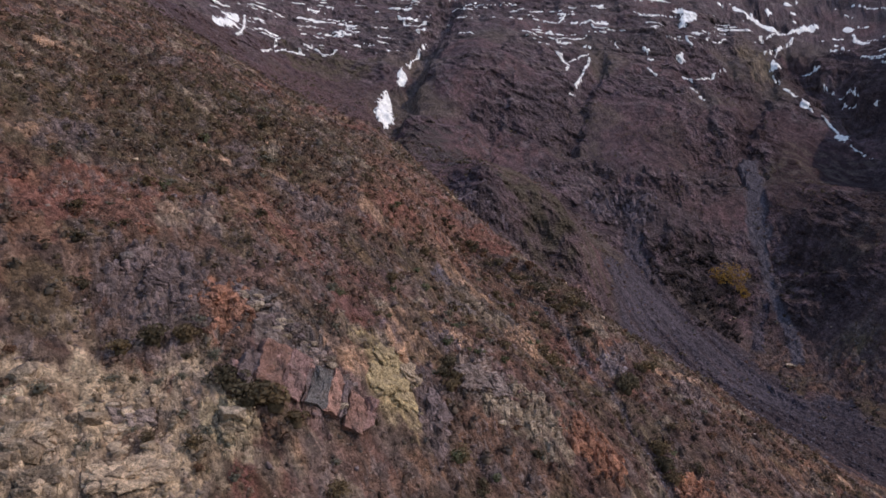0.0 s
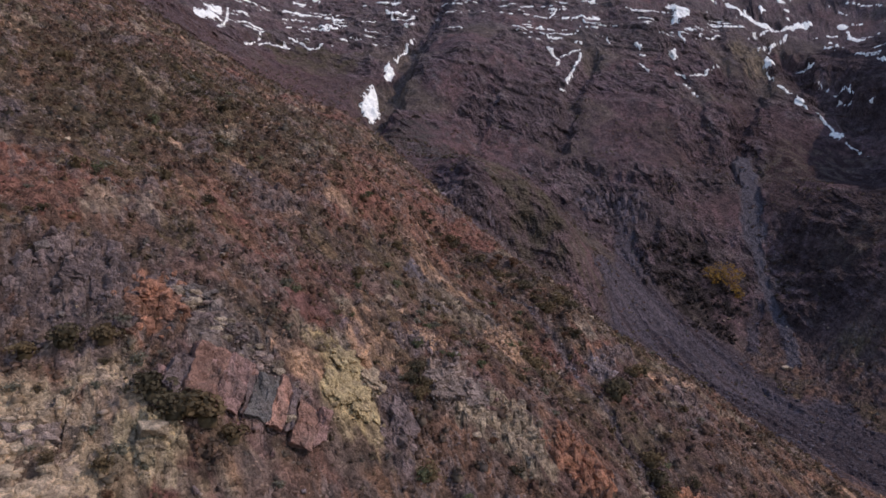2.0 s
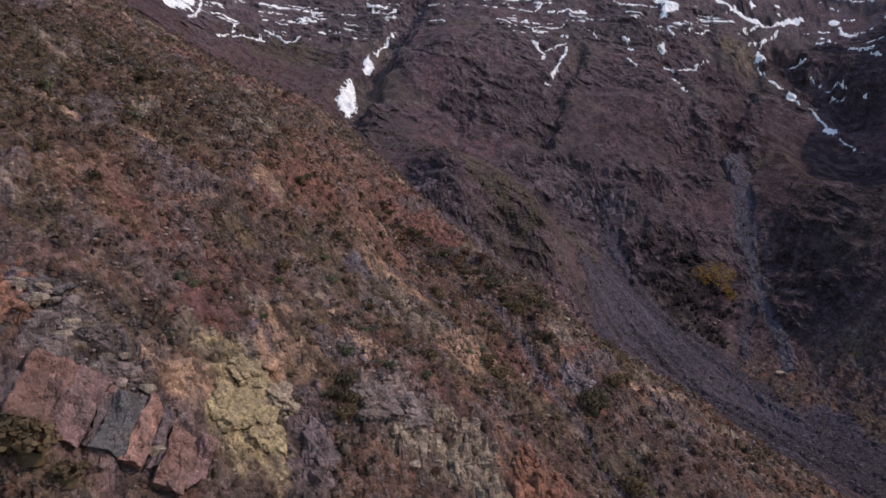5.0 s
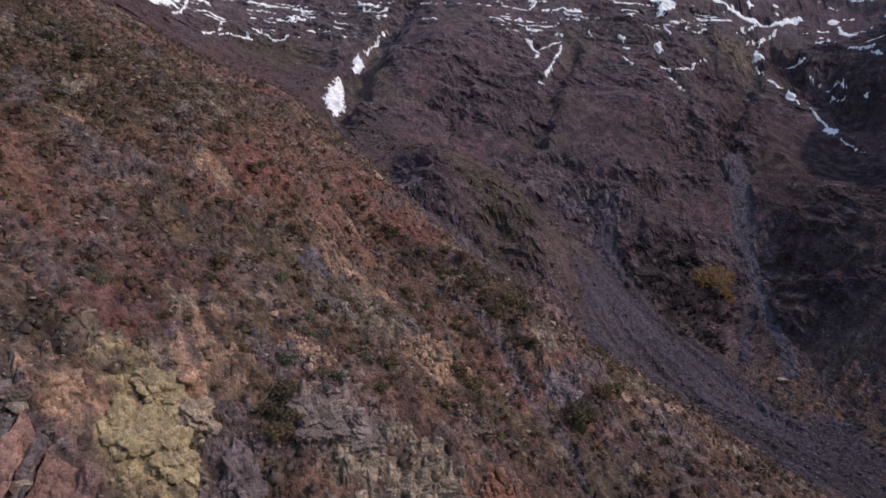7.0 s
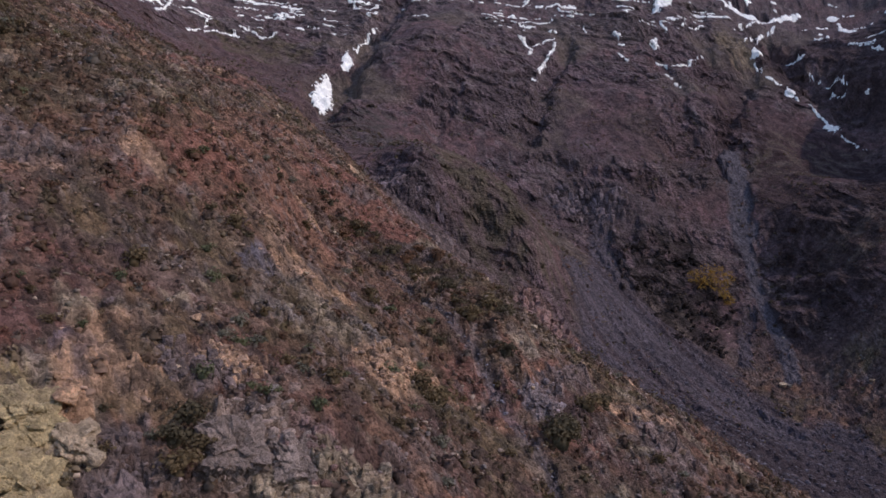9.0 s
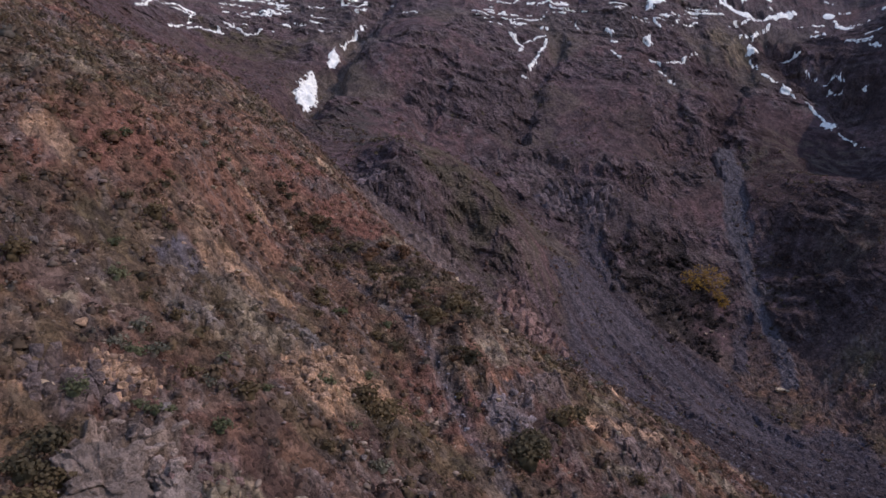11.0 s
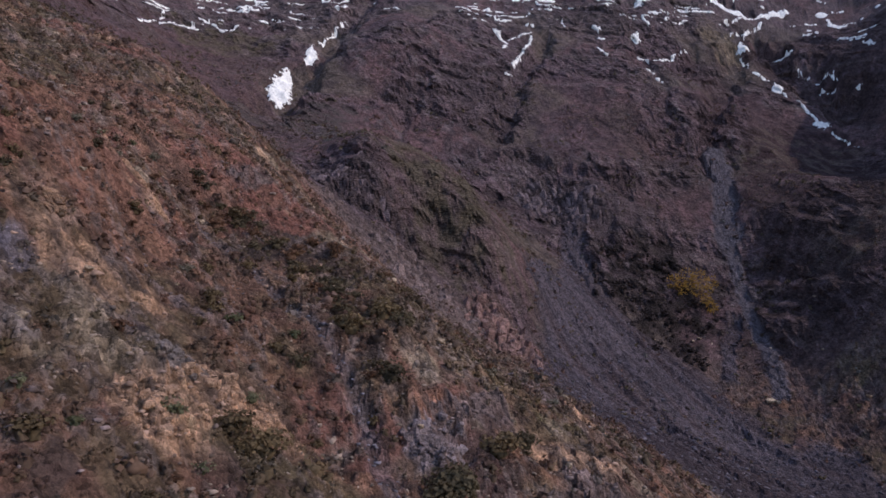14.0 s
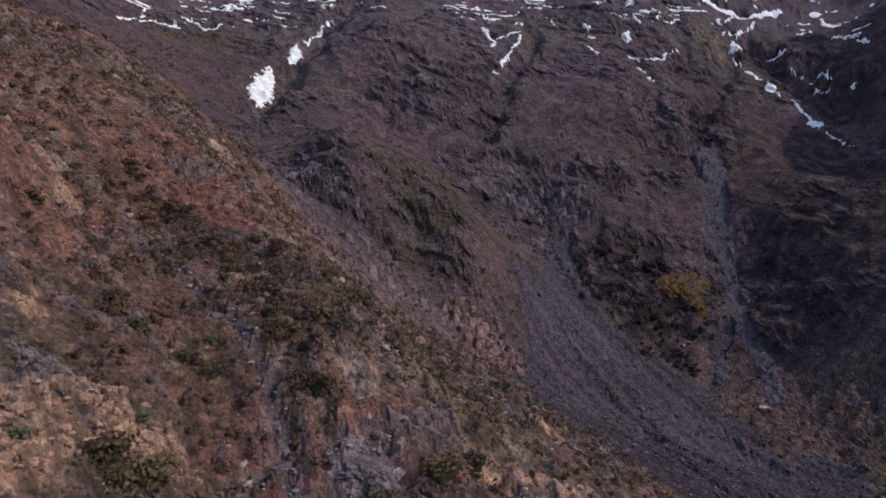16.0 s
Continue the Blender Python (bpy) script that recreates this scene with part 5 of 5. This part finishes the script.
def plant_shrubs():
    r = random.Random(21)
    x, y, z, g = sow(1500, -38, 40, 50, 135, lambda x, y, z, g: np.clip((1 - g["bare"]) * (1 - g["gully"]) * (0.15 + 0.85 * smooth(0.42, 0.6, grain(x / 9, y / 7, 110))), 0, 1), 22)
    places = list(zip(x, y, z))[:285]
    chosen = {}
    for px, py in ((1.6, 87.9), (0.5, 82.5), (-3.6, 96.1), (-11.9, 78.5), (-6.4, 80.8), (3.2, 84.1), (-10.6, 81.5), (-6.4, 85.7), (14.3, 104.0), (11.9, 95.7), (13.8, 94.7), (15.4, 113.4), (1.4, 87.7), (4.3, 83.8), (4.9, 84.0), (7.5, 84.6), (5.9, 91.2), (8.5, 91.6), (-2.3, 93.5), (-21.8, 57.5), (-19.5, 57.1), (-17.9, 57.0), (-30.0, 52.4), (-28.4, 49.8), (-28.1, 58.7), (-24.9, 55.4), (-32.0, 54.3), (-27.4, 52.8), (-24.5, 59.1)):
        chosen[len(places)] = "sage" if py < 60 else "green"
        places.append((px, py, float(ground(np.array([px]), np.array([py]))[0])))
    models = {k: [shrub(k, 400 + 10 * j + 3 * len(k)) for j in range(3)] for k in KINDS}
    first = {id(m): True for row in models.values() for m in row}
    for number, (px, py, pz) in enumerate(places):
        low = py < 75 and px < 0
        kind = r.choices(list(KINDS), [0.28, 0.42, 0.06, 0.14, 0.10] if low else [0.42, 0.13, 0.08, 0.18, 0.19])[0]
        kind = chosen.get(number, kind)
        model = r.choice(models[kind])
        w = min(2.3, max(0.9, r.lognormvariate(0.25, 0.3)))
        m = pose(px, py, pz - 0.06 * w, r.uniform(-8, 8), r.uniform(-8, 8), r.uniform(0, 360))
        h = w * r.uniform(0.7, 1.0)
        if first[id(model)]:
            first[id(model)] = False
            ob = model
        else:
            ob = copy_thing(model, Matrix())
        ob.matrix_basis = m @ Matrix.Diagonal((w, w, h, 1))


plant_shrubs()


def large_bush(name, x, y, width, height, leaf, seed, label, quads, category="bush", clump=0.06, group=""):
    z = float(ground(np.array([x]), np.array([y]))[0])
    base = new(name, stems_mesh(seed, 12, 0.32, 0.6, 0.016))
    base.matrix_basis = pose(x, y, z - 0.1, 0, 0, seed * 37) @ Matrix.Diagonal((width, width, height, 1))
    tagged(base, label, category, group=group)
    co, fa = leafy(seed + 1, quads, 13, clump, 7, 0.7)
    part("foliage", sheet_mesh("foliage", co, fa), LEAF[leaf], base)


large_bush("bush", 27.8, 104.0, 3.9, 3.9, "dark", 501, "large dark evergreen bush at the gully mouth", 1500, clump=0.045)
# the last three bushes stand in the shaded slot and help to darken it
for k, (x, y, w) in enumerate(((-26.4, 61.9, 3.0), (-23.6, 63.0, 2.6), (-28.4, 60.4, 2.2), (-17.2, 60.4, 3.6), (-15.0, 61.4, 3.6), (-13.2, 62.2, 2.6), (-19.0, 60.8, 3.2), (-16.2, 61.2, 3.2), (-9.4, 60.4, 2.2), (0.6, 80.2, 2.4), (1.6, 79.0, 2.0), (22.4, 119.0, 3.0), (24.4, 118.4, 2.6), (31.6, 109.4, 3.0), (-48.6, 101.8, 2.6), (34.2, 112.6, 2.4), (15.8, 100.3, 3.2), (14.2, 99.6, 2.6), (0.1, 78.8, 2.4), (0.9, 77.4, 2.2), (-6.7, 88.9, 2.2), (23.4, 111.6, 2.4), (19.8, 115.6, 2.6), (29.6, 95.2, 3.0), (30.0, 93.4, 3.0), (30.6, 91.6, 2.8))):
    large_bush("bush", x, y, w, w * 0.85, "olive" if k % 3 else "dark", 510 + 4 * k, "dark olive bush in a dip of the slope", 420, group="larger dark bushes")

# the shrub-filled side gully
r = random.Random(31)
BED = (0.0, 0.2, 0.4, 0.6, 0.8, 0.9, 1.0)
for k in range(50):
    u = r.random()
    x, y = float(np.interp(u, BED, (0, 6, 11, 15, 18, 20, 22))) + r.gauss(0, 1.5), float(np.interp(u, BED, (134, 133, 131, 127, 121, 115, 110))) + r.gauss(0, 1.6)
    w = r.uniform(1.0, 2.3)
    large_bush("bush", x, y, w, w * 0.75, ("dark", "olive", "dark", "russet")[k % 4], 600 + 2 * k, "dark brown bush crowding a side gully", 120, clump=0.09, group="bushes in the side gully")


# ---- the yellow tree ----
def yellow_tree(x, y):
    z = float(ground(np.array([x]), np.array([y]))[0])
    base = new("tree")
    base.matrix_basis = Matrix.Translation((x, y, z - 0.2)) @ Matrix.Scale(1.0, 4)
    tagged(base, "broad autumn tree with golden-yellow leaves in a dark hollow", "tree")
    rr = random.Random(41)
    lobes = [(-5.4, 0, 5.0, 2.3), (-1.8, -0.8, 6.0, 2.9), (2.4, 0.4, 6.0, 2.9), (5.6, -0.6, 4.6, 2.2), (-3.6, -2.0, 2.4, 1.9), (0.6, -2.6, 2.0, 2.0), (4.2, -1.8, 2.4, 1.8), (2.2, -5.0, -0.6, 1.8), (2.8, -6.8, -2.6, 2.0), (0.2, 1.6, 4.2, 2.4)]
    bm = bmesh.new()

    def limb(a, b, wa, wb):
        d = (b - a).normalized()
        s = d.orthogonal().normalized()
        t = d.cross(s)
        lo, hi = ([bm.verts.new(p + (s * math.cos(k * 1.0472) + t * math.sin(k * 1.0472)) * w) for k in range(6)] for p, w in ((a, wa), (b, wb)))
        for k in range(6):
            bm.faces.new((lo[k], lo[(k + 1) % 6], hi[(k + 1) % 6], hi[k]))

    fork = Vector((0.1, 0.0, 2.2))
    limb(Vector((0, 0, -0.6)), fork, 0.42, 0.3)
    for lx, ly, lz, _ in lobes:
        tip = Vector((lx, ly, lz))
        mid = fork.lerp(tip, 0.5) + Vector((0, 0, 0.5))
        limb(fork, mid, 0.17, 0.11)
        limb(mid, tip, 0.11, 0.04)
    me = bpy.data.meshes.new("trunk")
    bm.to_mesh(me)
    bm.free()
    part("trunk", me, bark, base)
    q = np.random.RandomState(42)
    pts = []
    for lx, ly, lz, lr in lobes:
        n = int(120 * lr)
        d = q.normal(0, 1, (n, 3))
        d /= np.linalg.norm(d, axis=1)[:, None]
        keep = q.uniform(0, 1, n) < 0.12 + 0.88 * (grain(d[:, 0] * 2.2 + lx, d[:, 2] * 2.2 + lz, 43) > 0.47)
        pts.append((np.array((lx, ly, lz)) + d * lr * q.uniform(0.55, 1.05, n)[:, None])[keep])
    p = np.concatenate(pts)
    n = len(p)
    a, b = q.normal(0, 1, (n, 3)), q.normal(0, 1, (n, 3))
    a /= np.linalg.norm(a, axis=1)[:, None]
    b -= a * (a * b).sum(1)[:, None]
    b /= np.linalg.norm(b, axis=1)[:, None]
    s = q.uniform(0.14, 0.30, n)[:, None]
    co = np.stack([p - a * s, p - b * s * 0.7, p + a * s, p + b * s * 0.7], 1).reshape(-1, 3)
    part("crown", sheet_mesh("crown", co, np.arange(4 * n).reshape(-1, 4)), LEAF["gold"], base, "loose golden-yellow leaves")


yellow_tree(106.8, 255.0)

# ---- boulders ----
BOULDERS = [rock_mesh("boulder", 700 + k, 14, 0.8, 0.35) for k in range(8)]
for k, me in enumerate(BOULDERS):
    me.materials.append(STONE[("pale", "grey", "peach", "mauve", "lilac", "buff", "pale", "grey")[k]])
TONES = ("pale tan", "grey", "pale orange", "dark mauve", "lilac-grey", "buff", "pale tan", "grey")


def boulder(k, x, y, z, w, r):
    ob = new("boulder", BOULDERS[k])
    ob.matrix_basis = lean_matrix(x, y, z + 0.12 * w, r.uniform(0, 360), r.uniform(-15, 15), r.uniform(-15, 15), w * r.uniform(0.9, 1.4), w, w * r.uniform(0.8, 1.1))
    tagged(ob, TONES[k] + " angular boulder bedded in the slope", "boulder", group="boulders on the slope")


r = random.Random(51)
x, y, z, g = sow(900, -40, 46, 48, 150, lambda x, y, z, g: (0.1 + 0.5 * g["stony"] + 0.4 * g["bare"]) * (1 - g["scree"]), 52)
for px, py, pz in list(zip(x, y, z))[:130]:
    boulder(r.randrange(8), px, py, pz, min(1.7, r.lognormvariate(-0.35, 0.4)), r)
for px, py, w, k in ((-24.8, 52.2, 2.4, 0), (-31.6, 51.4, 2.8, 0), (-25.2, 57.0, 2.2, 6), (-29.2, 49.0, 2.4, 6), (-28.0, 54.6, 2.2, 0), (-22.4, 50.8, 2.0, 5), (-18.0, 58.6, 2.4, 0), (-33.6, 55.0, 2.4, 5), (-5.2, 76.5, 1.8, 2), (-34.7, 76.0, 1.2, 0), (-36.4, 80.2, 1.0, 0), (103.5, 243.0, 1.2, 0), (105.2, 243.6, 0.9, 1), (101.6, 242.2, 0.8, 0), (106.4, 241.4, 0.7, 6), (111.5, 221.0, 1.9, 0), (112.6, 219.6, 1.2, 6), (128, 209, 1.5, 0), (120, 236, 0.9, 6), (135, 240, 1.0, 0), (128, 226, 0.9, 6), (90, 240, 0.8, 0)):
    boulder(k, px, py, float(ground(np.array([float(px)]), np.array([float(py)]))[0]), w, r)
